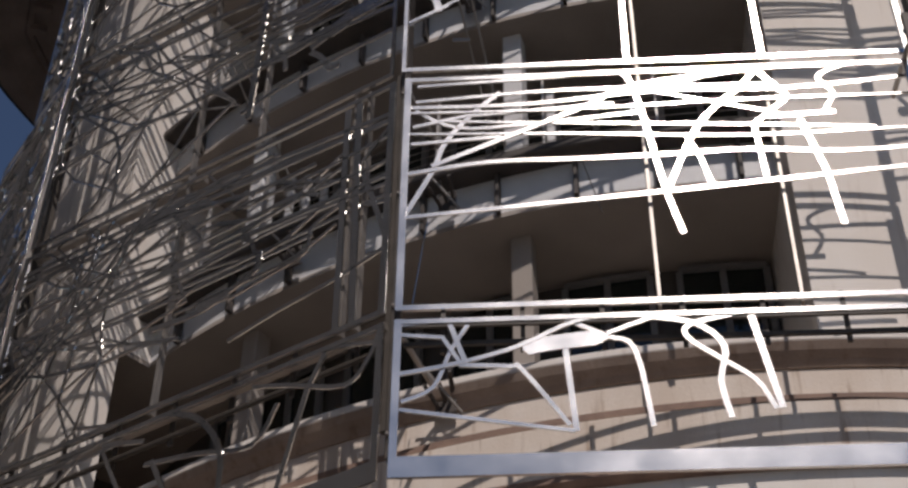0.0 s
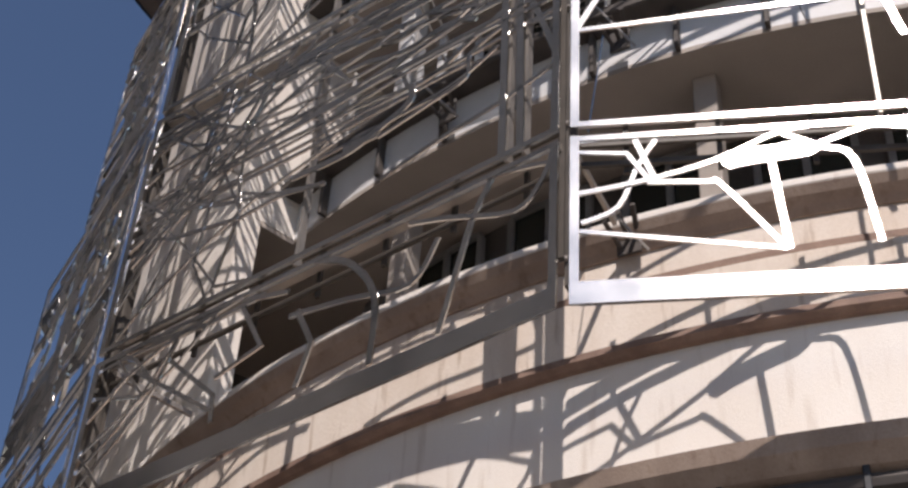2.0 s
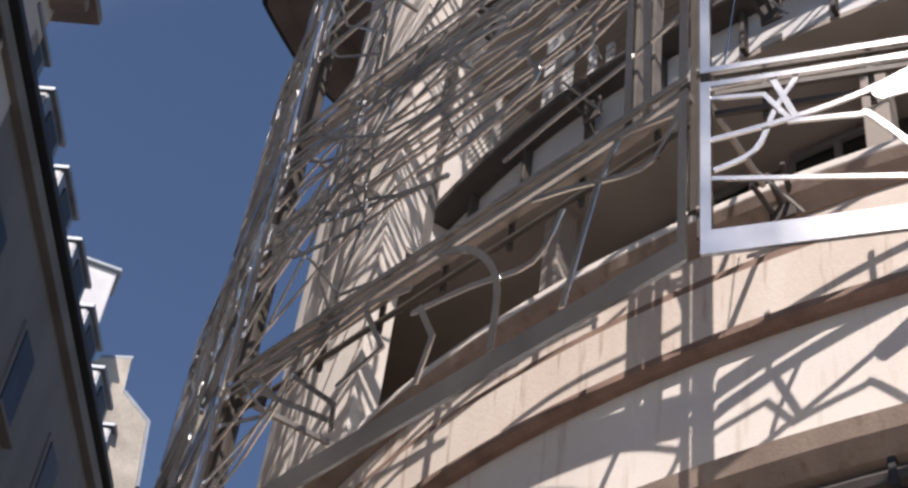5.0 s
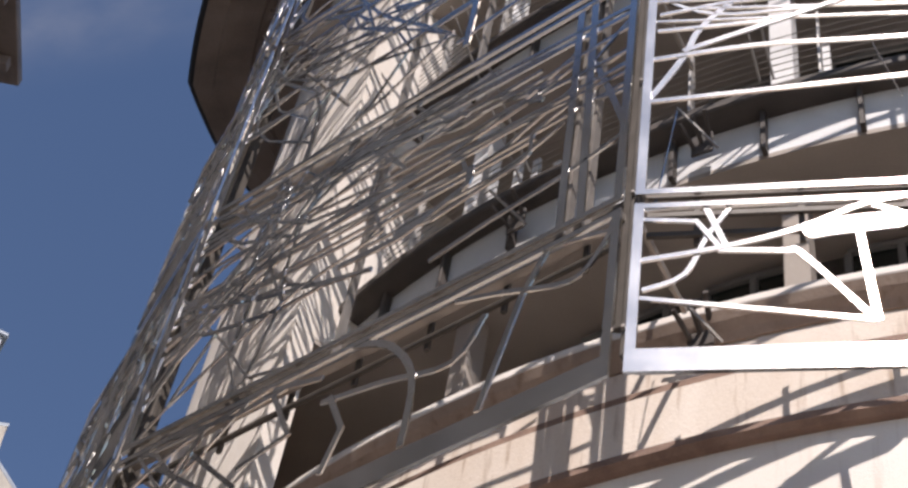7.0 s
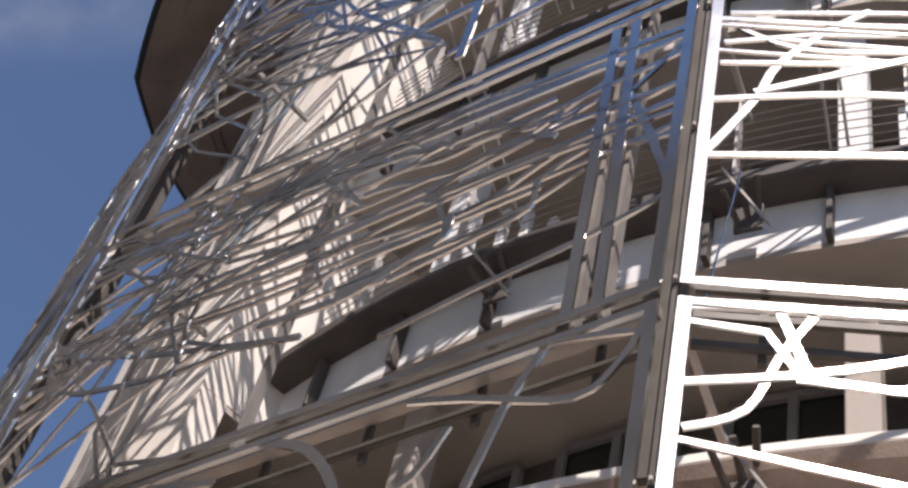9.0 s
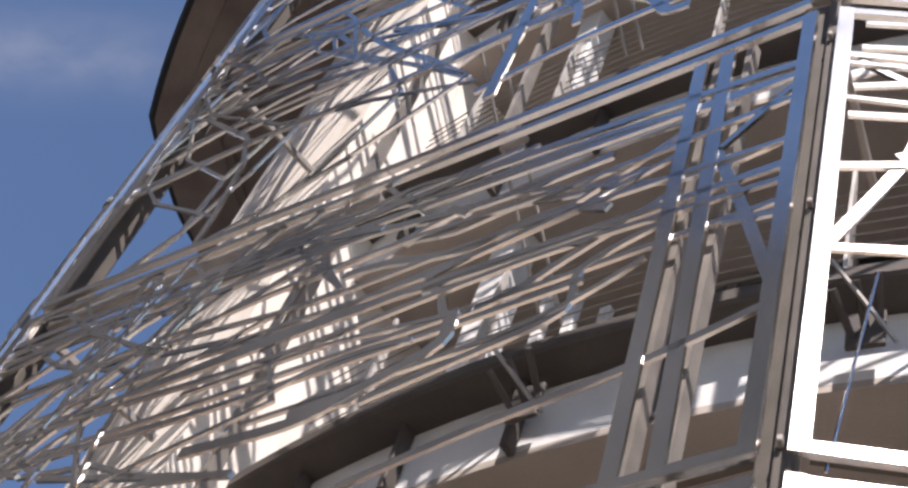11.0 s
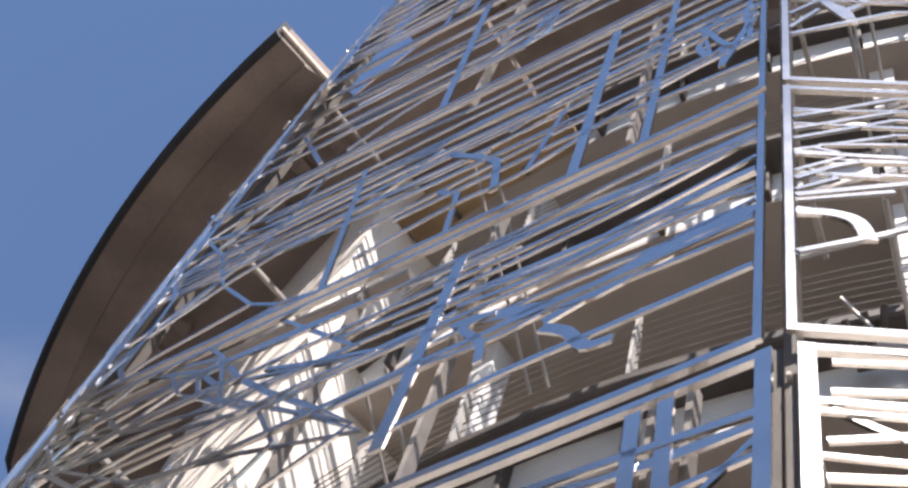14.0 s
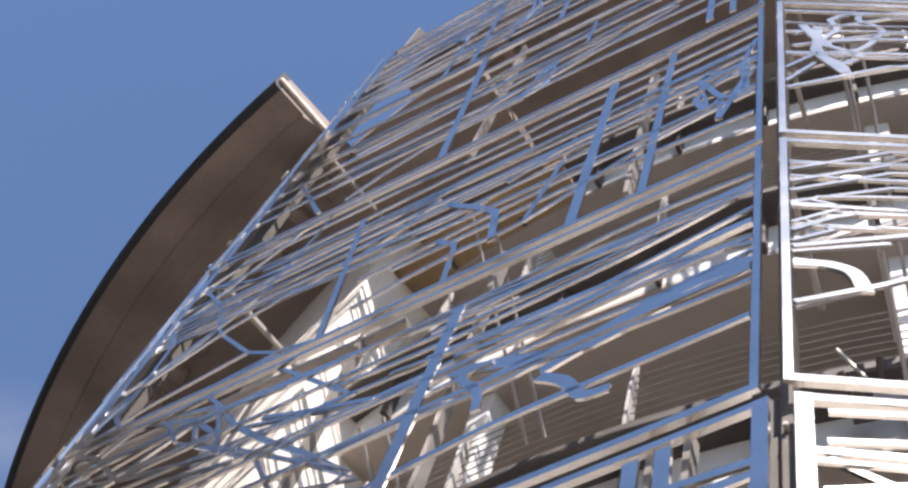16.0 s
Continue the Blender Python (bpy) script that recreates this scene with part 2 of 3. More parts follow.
BARS_R2_b = (
    (0.045, (0.21, 14.05), (1.23, 14.03), (1.43, 13.79), (2.17, 13.68)),
    (0.07, (3.42, 13.7), (3.26, 13.18), (2.82, 12.67), (2.48, 11.85)),
    (0.05, (2.69, 12.5), (2.8, 12.18), (2.86, 11.87)),
    (0.2, (3.45, 12.74), (4.09, 12.77)),
    (0.06, (3.67, 12.99), (3.32, 12.64), (3.36, 11.94)),
    (0.08, (3.75, 12.67), (3.9, 11.98), (3.96, 11.31)),
    (0.04, (2.23, 13.21), (3.23, 12.88), (3.54, 12.79)),
    (0.04, (2.22, 13.14), (2.87, 13.32), (3.49, 13.41), (4.52, 13.54)),
    (0.04, (3.11, 14.08), (3.12, 13.89), (2.94, 13.79), (3.32, 13.68)),
    (0.05, (4, 12.8), (4.1, 13.03), (3.99, 13.26), (4.3, 13.48), (4.84, 13.58)),
)
BARS_R2 = BARS_R2_a + BARS_R2_b
BARS_L1_a = (
    (0.05, (0.06, 10.27), (0.19, 10.03), (0.43, 9.84), (1.05, 10.1), (1.43, 10.24)),
    (0.045, (0.07, 10.17), (0.72, 10.44), (1.75, 10.56), (2.96, 10.59)),
    (0.06, (0.65, 10.73), (0.83, 9.95), (1.07, 8.97)),
    (0.055, (2.6, 9.86), (2, 9.75), (1.38, 9.6), (1.14, 9.95)),
    (0.07, (2.38, 10.45), (2.01, 10.12), (1.71, 9.64), (1.69, 8.96)),
    (0.06, (2.51, 9.87), (2.31, 9.46), (2.42, 9.07)),
    (0.05, (4.39, 10.1), (3.33, 9.23)),
    (0.05, (3.96, 10.03), (3.33, 9.39), (3.3, 9.11)),
    (0.16, (3.16, 10.28), (2.64, 10.13)),
    (0.05, (2.9, 10.24), (3.53, 10.2), (4.26, 10.39)),
    (0.05, (3.15, 10.21), (2.87, 9.68), (3.34, 9.56)),
)
BARS_L1 = BARS_L1_a
BARS_L2_a = (
    (0.08, (0.61, 13.37), (0.57, 10.36)),
    (0.08, (0.48, 13.46), (0.4, 10.43)),
    (0.06, (0.43, 12.49), (0.26, 11.97), (-0.01, 11.42)),
    (0.045, (0.34, 11.92), (0, 11.86)),
    (0.04, (0.41, 12.5), (0.04, 12.84)),
    (0.05, (-0.02, 11.26), (0.56, 11.14), (1.22, 11.05), (1.8, 10.93)),
    (0.04, (0.02, 12.4), (0.58, 12.38), (1.37, 12.76), (1.77, 12.82), (2.19, 12.72), (2.72, 12.69)),
    (0.05, (0.61, 12.29), (1.05, 12.06), (1.27, 11.94), (1.57, 11.91), (1.68, 12.14), (1.79, 12.21)),
    (0.08, (1.56, 11.93), (1.56, 11.71), (1.91, 11.56), (2.23, 11.47), (2.82, 11.51)),
    (0.18, (1.86, 11.55), (2.1, 11.56), (2.25, 11.51)),
)
BARS_L2_b = (
    (0.045, (0.63, 12.07), (0.95, 11.93), (0.98, 11.66), (1.41, 11.56), (1.88, 11.48)),
    (0.035, (0.6, 12.8), (1.3, 12.42), (1.88, 12.36), (2.8, 12.21)),
    (0.035, (0.63, 12.57), (1.07, 12.43), (1.8, 12.29)),
    (0.035, (0.65, 11.84), (1.11, 11.65), (1.81, 11.6), (2.53, 11.59)),
    (0.03, (1.45, 11.9), (2.2, 12.02), (3.06, 12.02)),
    (0.05, (2.65, 12.84), (2.68, 12.25)),
    (0.14, (1.83, 12.88), (1.7, 12.75)),
)
BARS_L2 = BARS_L2_a + BARS_L2_b
BARS_L3_a = (
    (0.09, (1.88, 16.12), (1.92, 14.01)),
    (0.06, (0.08, 14.32), (0.74, 14.31), (1.42, 14.29), (2.05, 14.16)),
    (0.12, (0.09, 14.92), (0.49, 14.95), (0.92, 14.76), (1.49, 15.02), (1.77, 15.16)),
    (0.1, (0.55, 14.87), (0.89, 14.8), (1.19, 14.69)),
    (0.06, (1.49, 15.05), (1.67, 15.02), (1.53, 14.75), (1.5, 14.52)),
    (0.08, (1.18, 14.61), (1.03, 14.44), (0.92, 14.21), (0.78, 14.17)),
    (0.04, (0.11, 15.92), (0.85, 15.75), (1.86, 15.66), (2.61, 15.71)),
    (0.04, (0.1, 15.66), (0.96, 15.48), (1.98, 15.54)),
    (0.035, (0.1, 15.43), (1.14, 15.35), (2.19, 15.51)),
    (0.04, (0.09, 15.16), (0.64, 15.37), (1.13, 15.28), (1.74, 15.34)),
)
BARS_L3_b = (
    (0.045, (1.77, 15.16), (2.04, 15.19), (2.7, 15.51), (3.07, 15.73)),
)
BARS_L3 = BARS_L3_a + BARS_L3_b
BARS_L4_a = (
    (0.09, (1.26, 19.59), (1.28, 16.54)),
    (0.07, (0.79, 19.69), (0.83, 16.64)),
    (0.05, (1.51, 18.17), (1.66, 17.21)),
    (0.06, (0.17, 18.33), (0.31, 18.39), (0.55, 18.22), (0.48, 17.85), (0.33, 17.8), (0.17, 18.33)),
    (0.05, (0.17, 18.19), (0.37, 17.44)),
    (0.05, (0.74, 18.64), (1.21, 18.5), (1.54, 18.47), (1.95, 18.27)),
    (0.07, (2.06, 17.89), (1.94, 17.7), (1.87, 17.11)),
    (0.05, (2.36, 17.64), (2.18, 17.4), (2.13, 16.59)),
    (0.06, (2.42, 18.38), (2.06, 17.89)),
    (0.06, (3.29, 19.1), (2.99, 15.98)),
    (0.05, (0.15, 17.3), (1.42, 17.5), (2.67, 17.47)),
    (0.04, (0.16, 17.78), (1.45, 17.76), (2.95, 17.58)),
)
BARS_L4 = BARS_L4_a
BARS_L5_a = (
    (0.09, (2.97, 23.16), (2.8, 19.45)),
    (0.05, (1.98, 21.41), (2.09, 20.72), (3.09, 20.55), (3.73, 20.07)),
    (0.05, (0.85, 21.35), (2.38, 20.81), (4.26, 20.71)),
    (0.05, (4.63, 21.61), (4, 20.11)),
    (0.04, (1.37, 21.33), (2.92, 20.78), (4.1, 20.95)),
    (0.05, (1.7, 22.31), (1.72, 21.54)),
)
BARS_L5 = BARS_L5_a
BARS_R3_a = (
    (0.05, (-0, 14.32), (0.45, 14.57)),
    (0.1, (-0, 14.77), (0.21, 14.77), (0.32, 14.69), (0.36, 14.48)),
    (0.05, (-0.01, 14.92), (0.5, 15.08)),
    (0.035, (-0.01, 15.06), (0.25, 15.22), (0.52, 15.46)),
    (0.035, (-0.02, 15.5), (0.53, 15.5)),
    (0.035, (-0.01, 15.28), (0.3, 15.5), (0.54, 15.7)),
    (0.04, (-0.02, 15.74), (0.57, 16.08)),
    (0.04, (-0.02, 15.58), (0.56, 15.86)),
    (0.04, (-0.02, 16.04), (0.59, 16.4)),
    (0.04, (-0.02, 15.87), (0.58, 16.2)),
)
BARS_R3 = BARS_R3_a
BARS_R4_a = (
    (0.05, (-0.07, 17.56), (0.69, 18.12)),
    (0.09, (0.28, 19.08), (0.27, 18.4), (0.39, 18.14), (0.43, 17.84)),
    (0.07, (0.39, 18.14), (0.53, 18.37), (0.65, 18.82)),
    (0.04, (-0.07, 17.75), (0.24, 18.18)),
    (0.04, (-0.08, 18.01), (0.27, 18.4)),
    (0.04, (0.12, 18.89), (0.77, 19.4)),
    (0.04, (0.11, 18.58), (0.74, 18.99)),
)
BARS_R4 = BARS_R4_a

BARS_L3_c = (
    (0.11, (0.13, 14.95), (0.35, 15.03), (0.65, 14.96), (0.94, 14.87), (1.24, 14.89), (1.52, 15.06)),
    (0.05, (0.12, 15.46), (0.46, 15.45), (0.92, 15.33), (1.4, 15.29), (1.77, 15.36)),
    (0.04, (0.11, 15.96), (0.65, 15.99), (1.33, 15.98), (2.02, 15.87)),
    (0.07, (0.13, 15.24), (0.36, 15.27), (0.64, 15.34), (1.04, 15.23), (1.29, 15.19)),
)
BARS_L4_c = (
    (0.05, (0.07, 18.95), (0.23, 18.38), (0.2, 17.82), (0.36, 17.88), (0.55, 18.5), (0.75, 18.47)),
    (0.05, (0.36, 17.88), (0.38, 17.47)),
    (0.04, (0.54, 18.45), (0.46, 17.81), (0.38, 17.91)),
    (0.04, (0.23, 18.38), (0.48, 18.65), (0.75, 18.47)),
    (0.045, (0.04, 17.7), (0.8, 17.62), (1.66, 17.18), (2.16, 17.18), (2.84, 17.01)),
)
BARS_L5_c = (
    (0.07, (2.99, 23.31), (2.8, 19.52)),
    (0.07, (0.54, 24.04), (0.54, 20.25)),
    (0.06, (0.35, 24.06), (0.34, 20.13)),
    (0.06, (0.31, 22.74), (0.16, 22.13), (0.04, 21.55)),
    (0.08, (1.99, 21.51), (2.12, 21.26), (2.22, 20.62)),
)
BARS_L6_c = (
    (0.07, (1.33, 27.96), (1.29, 23.9)),
    (0.06, (2.83, 27.3), (2.68, 24.88), (2.83, 23.72)),
    (0.05, (2.88, 27.06), (2.55, 24.65)),
)
BARS_R3_c = (
    (0.07, (0.05, 14.81), (0.18, 14.78), (0.3, 14.7), (0.35, 14.51)),
    (0.05, (0.05, 14.3), (0.65, 14.76)),
    (0.06, (0.06, 14.96), (0.69, 15.22)),
    (0.05, (0.06, 15.18), (0.35, 15.43), (0.71, 15.46)),
    (0.06, (0.35, 15.43), (0.54, 15.54), (0.71, 15.46)),
)
BARS_R4_c = (
    (0.05, (0.1, 17.64), (0.98, 18.34)),
    (0.09, (0.18, 19.1), (0.28, 18.64), (0.25, 18.42), (0.41, 17.93)),
    (0.06, (0.28, 18.64), (0.4, 18.98), (0.82, 19.56)),
    (0.06, (0.25, 18.42), (0.53, 18.54), (0.71, 19.04), (0.88, 19.57)),
    (0.1, (1.04, 21.05), (0.94, 18.19), (0.89, 17.42)),
)
BARS_R5_c = (
    (0.04, (0.13, 19.78), (0.61, 20.06), (1.2, 20.77)),
    (0.08, (0.41, 21.73), (0.56, 23.07), (0.88, 24.2)),
    (0.05, (0.18, 21.56), (1.39, 22.9)),
)


def wandering(rng, z0, z1, count, low=0.36):
    """Branching, mostly level bars for a panel: crowded above, open below the middle rail."""
    bars = []
    zs = sorted(low + (0.96 - low) * rng.random() ** 0.8 for _ in range(count))
    for f in zs:
        z = z0 + (z1 - z0) * f
        u0 = 0.05 if rng.random() < 0.65 else rng.uniform(0.4, 2.2)
        u1 = WIDE - 0.05 if rng.random() < 0.6 else rng.uniform(max(u0 + 0.8, 1.8), WIDE - 0.3)
        k = rng.randint(3, 6)
        drift = rng.uniform(-0.25, 0.25)
        pts = [(u0 + (u1 - u0) * i / k, min(z1 - 0.06, max(z0 + 0.1, z + drift * i / k + rng.uniform(-0.055, 0.055)))) for i in range(k + 1)]
        bars.append((rng.choice((0.035, 0.04, 0.045, 0.06)), *pts))
    for _ in range(count // 4):
        u = rng.uniform(0.4, WIDE - 0.5)
        z = z0 + (z1 - z0) * rng.uniform(low, 0.8)
        h = (z1 - z0) * rng.uniform(0.1, 0.25)
        bars.append((0.06, (u, z), (u + rng.uniform(-0.25, 0.25), z + h * 0.6), (u + rng.uniform(-0.3, 0.3), z + h)))
        bars.append((rng.choice((0.12, 0.16)), (u - 0.14, z + h * 0.5), (u, z + h * 0.5 + rng.uniform(-0.04, 0.04)), (u + 0.16, z + h * 0.55)))
    bars.append((0.055, (0.05, z0 + (z1 - z0) * 0.29), (WIDE - 0.05, z0 + (z1 - z0) * 0.29)))
    for u in (rng.uniform(1.4, 2.0), rng.uniform(2.5, 3.2)):
        bars.append((0.075, (u, z0 + 0.03), (u + 0.02, z0 + (z1 - z0) * rng.uniform(0.6, 0.97))))
    return bars


def thicket(rng, z0, z1, count):
    """Branching bars that crowd the end of a panel away from the corner joint: each starts on an earlier bar and runs to the frame."""
    knots = [(WIDE - 0.08, z0 + (z1 - z0) * f) for f in (0.15, 0.4, 0.6, 0.85)]
    bars = []
    for _ in range(count):
        u, z = rng.choice(knots)
        a = rng.uniform(1.9, 4.4) if u > WIDE - 0.5 else rng.gauss(0.0, 1.1)
        pts = [(u, z)]
        for _ in range(9):
            step = rng.uniform(0.4, 0.9)
            u, z = u + step * math.cos(a), z + step * math.sin(a)
            pts.append((u, z))
            if u > WIDE - 0.06 or not z0 + 0.06 < z < z1 - 0.06:
                break
            knots.append((u, z))
            if u < 2.7:
                a = rng.uniform(-1.2, 1.2)
            else:
                a += rng.uniform(-0.45, 0.45)
        w = rng.choice((0.03, 0.035, 0.045))
        for k in range(0, len(pts) - 1, 2):
            bars.append((w, *pts[k:k + 3]))
    return bars


def screen_panel(key, z0, z1, bars, bottom=0.075, label=""):
    f = Facet(key)
    wide = WIDE * (0.8 if z0 < 10 else 0.62 if z0 < 13 else 0.4 if z0 < 16 else 0.22) if key == "far" else WIDE
    g = 0.05 if z0 < 13 else 0.09 if key == "left" else 0.012
    rise = 0.33 if key == "left" and z0 > 23 else 0.0
    z1 += 1.6 * (z0 > 23 and key in ("left", "right"))

    def lift(u, z):
        return z - rise * u * (z - z0) / (z1 - z0)

    thing = empty("steel_screen_panel", label or "cut stainless steel lattice panel hung before the balconies", "screen panel", "steel lattice panels")
    u0, u1 = g, wide - g
    sw = 0.066 if z0 < 13 else 0.038
    part("stile", strip_bm(f, [(u0 + sw / 2, z0), (u0 + sw / 2, z1)], sw, 0.022), STEEL, thing)
    part("stile", strip_bm(f, [(u1 - 0.033, z0), (u1 - 0.033, lift(u1, z1))], 0.066, 0.04), STEEL, thing)
    part("bottom_rail", strip_bm(f, [(u0 + sw, z0 + bottom / 2), (u1 - 0.066, z0 + bottom / 2)], bottom, 0.03), STEEL, thing)
    part("top_rail", strip_bm(f, [(u0 + sw, lift(u0, z1 - 0.03)), (u1 - 0.066, lift(u1, z1 - 0.025))], 0.05, 0.03), STEEL, thing)
    for k, (w, *pts) in enumerate(bars):
        if key == "far":
            pts = [(u * wide / WIDE, z) for u, z in pts]
        pts = [(max(u0 + 0.05, min(u1 - 0.05, u)), max(z0 + 0.03, min(z1 - 0.03, z))) for u, z in pts]
        pts = [(u, lift(u, z)) for u, z in pts]
        w *= 0.72 if key == "right" else 0.85
        line = [p for i, p in enumerate(pts) if i == 0 or (Vector(p) - Vector(pts[i - 1])).length > 0.02]
        if len(line) < 2:
            continue
        name = "plate" if w >= 0.1 else "bar"
        part(name, strip_bm(f, smooth(line) if w >= 0.1 or len(line) > 3 else line, w, 0.016, -0.004 * (k % 4) - 0.004, taper=w >= 0.1, twist=w * rng.uniform(-0.5, 0.5) if key == "far" else 0.0), STEEL, thing)
    return thing


LEVELS = [(8.73, 10.36), (10.46, 13.46), (13.56, 16.54), (16.64, 19.75), (19.85, 23.2), (23.28, 26.5)]
rng = random.Random(4)


def upright(z0, z1):
    return [(0.075, (2.2, z0 + 0.03), (2.22, z1 - 0.03)), (0.075, (3.5, z0 + 0.03), (3.48, z1 - 0.03))]


for key in ("left", "right", "far", "side"):
    for i, (z0, z1) in enumerate(LEVELS):
        if key == "right" and i == 0:
            bars = list(BARS_R1)
        elif key == "right" and i == 1:
            bars = list(BARS_R2) + wandering(rng, z0, z1, 5, 0.5)[:5]
        elif key == "left" and i == 0:
            bars = list(BARS_L1) + thicket(rng, z0, z1, 9)
        elif key == "left" and i == 1:
            bars = list(BARS_L2) + wandering(rng, z0, z1, 18, 0.42)[:18] + thicket(rng, z0, z1, 26)
        elif key == "left" and i == 2:
            bars = list(BARS_L3) + list(BARS_L3_c) + wandering(rng, z0, z1, 14, 0.38)[:14] + thicket(rng, z0, z1, 20)
        elif key == "left" and i == 3:
            bars = list(BARS_L4) + list(BARS_L4_c) + wandering(rng, z0, z1, 12, 0.34)[:12] + thicket(rng, z0, z1, 11)
        elif key == "left" and i == 4:
            bars = list(BARS_L5) + list(BARS_L5_c) + wandering(rng, z0, z1, 13, 0.25)[:13]
        elif key == "right" and i == 2:
            bars = list(BARS_R3) + list(BARS_R3_c) + wandering(rng, z0, z1, 8, 0.5)[:8] + upright(z0, z1)
        elif key == "right" and i == 3:
            bars = list(BARS_R4) + list(BARS_R4_c) + wandering(rng, z0, z1, 6, 0.5)[:6] + upright(z0, z1)
        elif i == 5 and key != "far":
            bars = wandering(rng, z0, z1 + 1.5, 36, 0.05) + upright(z0, z1 + 1.3)
        elif i == 0:
            bars = wandering(rng, z0, z1, 7, 0.2)
        else:
            bars = wandering(rng, z0, z1, 30 if key == "far" else 17, 0.05 if key == "far" else 0.36)
        if key == "left" and i == 5:
            bars += BARS_L6_c
        if key == "right" and i == 4:
            bars += BARS_R5_c
        if key == "right" and i > 1:
            bars = [(*bar, (WIDE - 0.06, bar[-1][1] + 0.25)) if bar[-1][0] > 0.5 and bar[0] < 0.08 else bar for bar in bars]
        if key == "far":
            for _ in range(30):
                u, z = rng.uniform(0.1, WIDE * 0.75), rng.uniform(z0, z1)
                bars.append((rng.choice((0.03, 0.05, 0.07)), (u, z), (u + rng.uniform(-0.4, 0.4), z + rng.uniform(0.3, 0.9))))
        lit = key in ("right", "side")
        screen_panel(key, z0, z1, bars, 0.2 if i == 0 else 0.055,
                     "sunlit cut stainless steel lattice panel with branching bars" if lit else "shaded cut stainless steel lattice panel with branching bars")

# carrying posts behind the joints of the panels
for a in (FIRST - TURN, FIRST, FIRST + TURN):
    post = empty("steel_post", "tall dull steel post behind the lattice joint, with brackets", "post", "posts behind the screens")
    part("shaft", ring_box(VERTEX - 0.17, a, 8.98, 28.2, 0.14, 0.05), POST, post)
    # extra shaft, added to widen the shadow that the joint casts
    part("shadow_shaft", ring_box(VERTEX - 0.17, a - 0.15, 9.3, 13.7, 0.05, 0.13), POST, post)
    for z in np.arange(9.2, 26.4, 1.37):
        part("bolt", ring_box(VERTEX - 0.085, a, z, z + 0.03, 0.04, 0.02, 0.004), STEEL_POST, post)
    for z in (10.41, 13.51, 16.59, 19.8, 23.24):
        part("bracket", ring_box(VERTEX - 0.6, a, z - 0.03, z + 0.03, 0.9, 0.035), STEEL_POST, post)
for key, u, z0, z1 in (("left", 0.58, 10.5, 13.6), ("left", 0.42, 10.5, 13.6), ("left", 1.8, 13.7, 17.0), ("left", 2.7, 10.5, 17.0), ("left", 1.0, 17.1, 19.8),
                       ("left", 2.62, 20.0, 23.3), ("right", 2.3, 10.5, 17.0), ("right", 3.5, 10.5, 17.0), ("far", 0.7, 10.5, 16.4)):
    f = Facet(key)
    post = empty("steel_post", "slim steel post behind the lattice bars", "post", "posts behind the screens")
    part("shaft", strip_bm(f, [(u, z0), (u, z1)], 0.03, 0.07, -0.08), STEEL_POST, post)

for key, u0, z in (("left", 2.5, 13.51), ("left", 2.4, 16.59), ("left", 0.1, 10.41), ("far", 0.1, 13.51), ("far", 0.1, 16.59)):
    f = Facet(key)
    beam = empty("steel_beam", "brown-grey steel beam behind the meeting lattice panels", "beam", "beams behind the screens")
    part("tube", strip_bm(f, [(u0, z), (WIDE * (1 if key != "far" else 0.4 if z < 14 else 0.22) - 0.1, z)], 0.07, 0.07, -0.09), STEEL_POST, beam)

# ladder rails that tie the two lowest rows of panels together
for key in ("left", "right"):
    f = Facet(key)
    ladder = empty("ladder_rail", "dark steel ladder rail behind the meeting lattice panels", "rail", "ladder rails behind the screens")
    for z in (10.2, 10.41, 10.62):
        part("rail", strip_bm(f, [(0.12, z), (WIDE - 0.12, z)], 0.045, 0.03, -0.14), POST, ladder)
    for k in range(7):
        u = 0.45 + 0.68 * k
        part("rung", strip_bm(f, [(u, 10.12), (u, 10.68)], 0.04, 0.03, -0.172), POST, ladder)

# ---- the corner building ----
OPEN0, OPEN1 = -42.5, -0.6
EZ, ETOP = 24.2, 26.55          # soffit heights of the side eave and of the corner eave
A0, A1 = -120.0, 70.0
house = empty("corner_building", "rounded corner building of cream render with recessed balconies", "building")
part("ground_floor_wall", swept([(10.9, 0), (10.9, 7.7), (10.4, 7.7), (10.4, 0)], A0, A1), GREYPANEL, house, "pale grey boarded ground floor")
part("ledge", swept([(10.4, 7.74), (10.96, 7.74), (11.0, 7.84), (11.2, 7.9), (11.32, 8.0), (11.36, 8.12), (11.2, 8.17), (10.4, 8.17)], A0, A1), COPING, house, "moulded stone ledge")
part("wall_band", swept([(10.4, 8.18), (11.12, 8.18), (11.12, 9.22), (10.4, 9.22)], A0, A1), CREAM, house, "sunlit cream wall band")
part("moulding", swept([(11.0, 9.22), (11.18, 9.22), (11.23, 9.25), (11.23, 9.31), (11.18, 9.35), (11.0, 9.35)], A0, A1), BROWN, house, "thin brown string moulding")
part("stone_band", swept([(10.4, 9.35), (11.13, 9.35), (11.13, 9.92), (10.4, 9.92)], A0, A1), STONE, house, "stained stone band")
part("moulding", swept([(10.9, 9.92), (11.06, 9.92), (11.1, 9.95), (11.1, 10.02), (11.04, 10.06), (10.9, 10.06)], A0, A1), BROWN, house)
part("parapet", swept([(10.7, 10.06), (11.04, 10.06), (11.04, 10.336), (10.7, 10.336)], A0, A1), STONE, house, "cream balcony parapet")
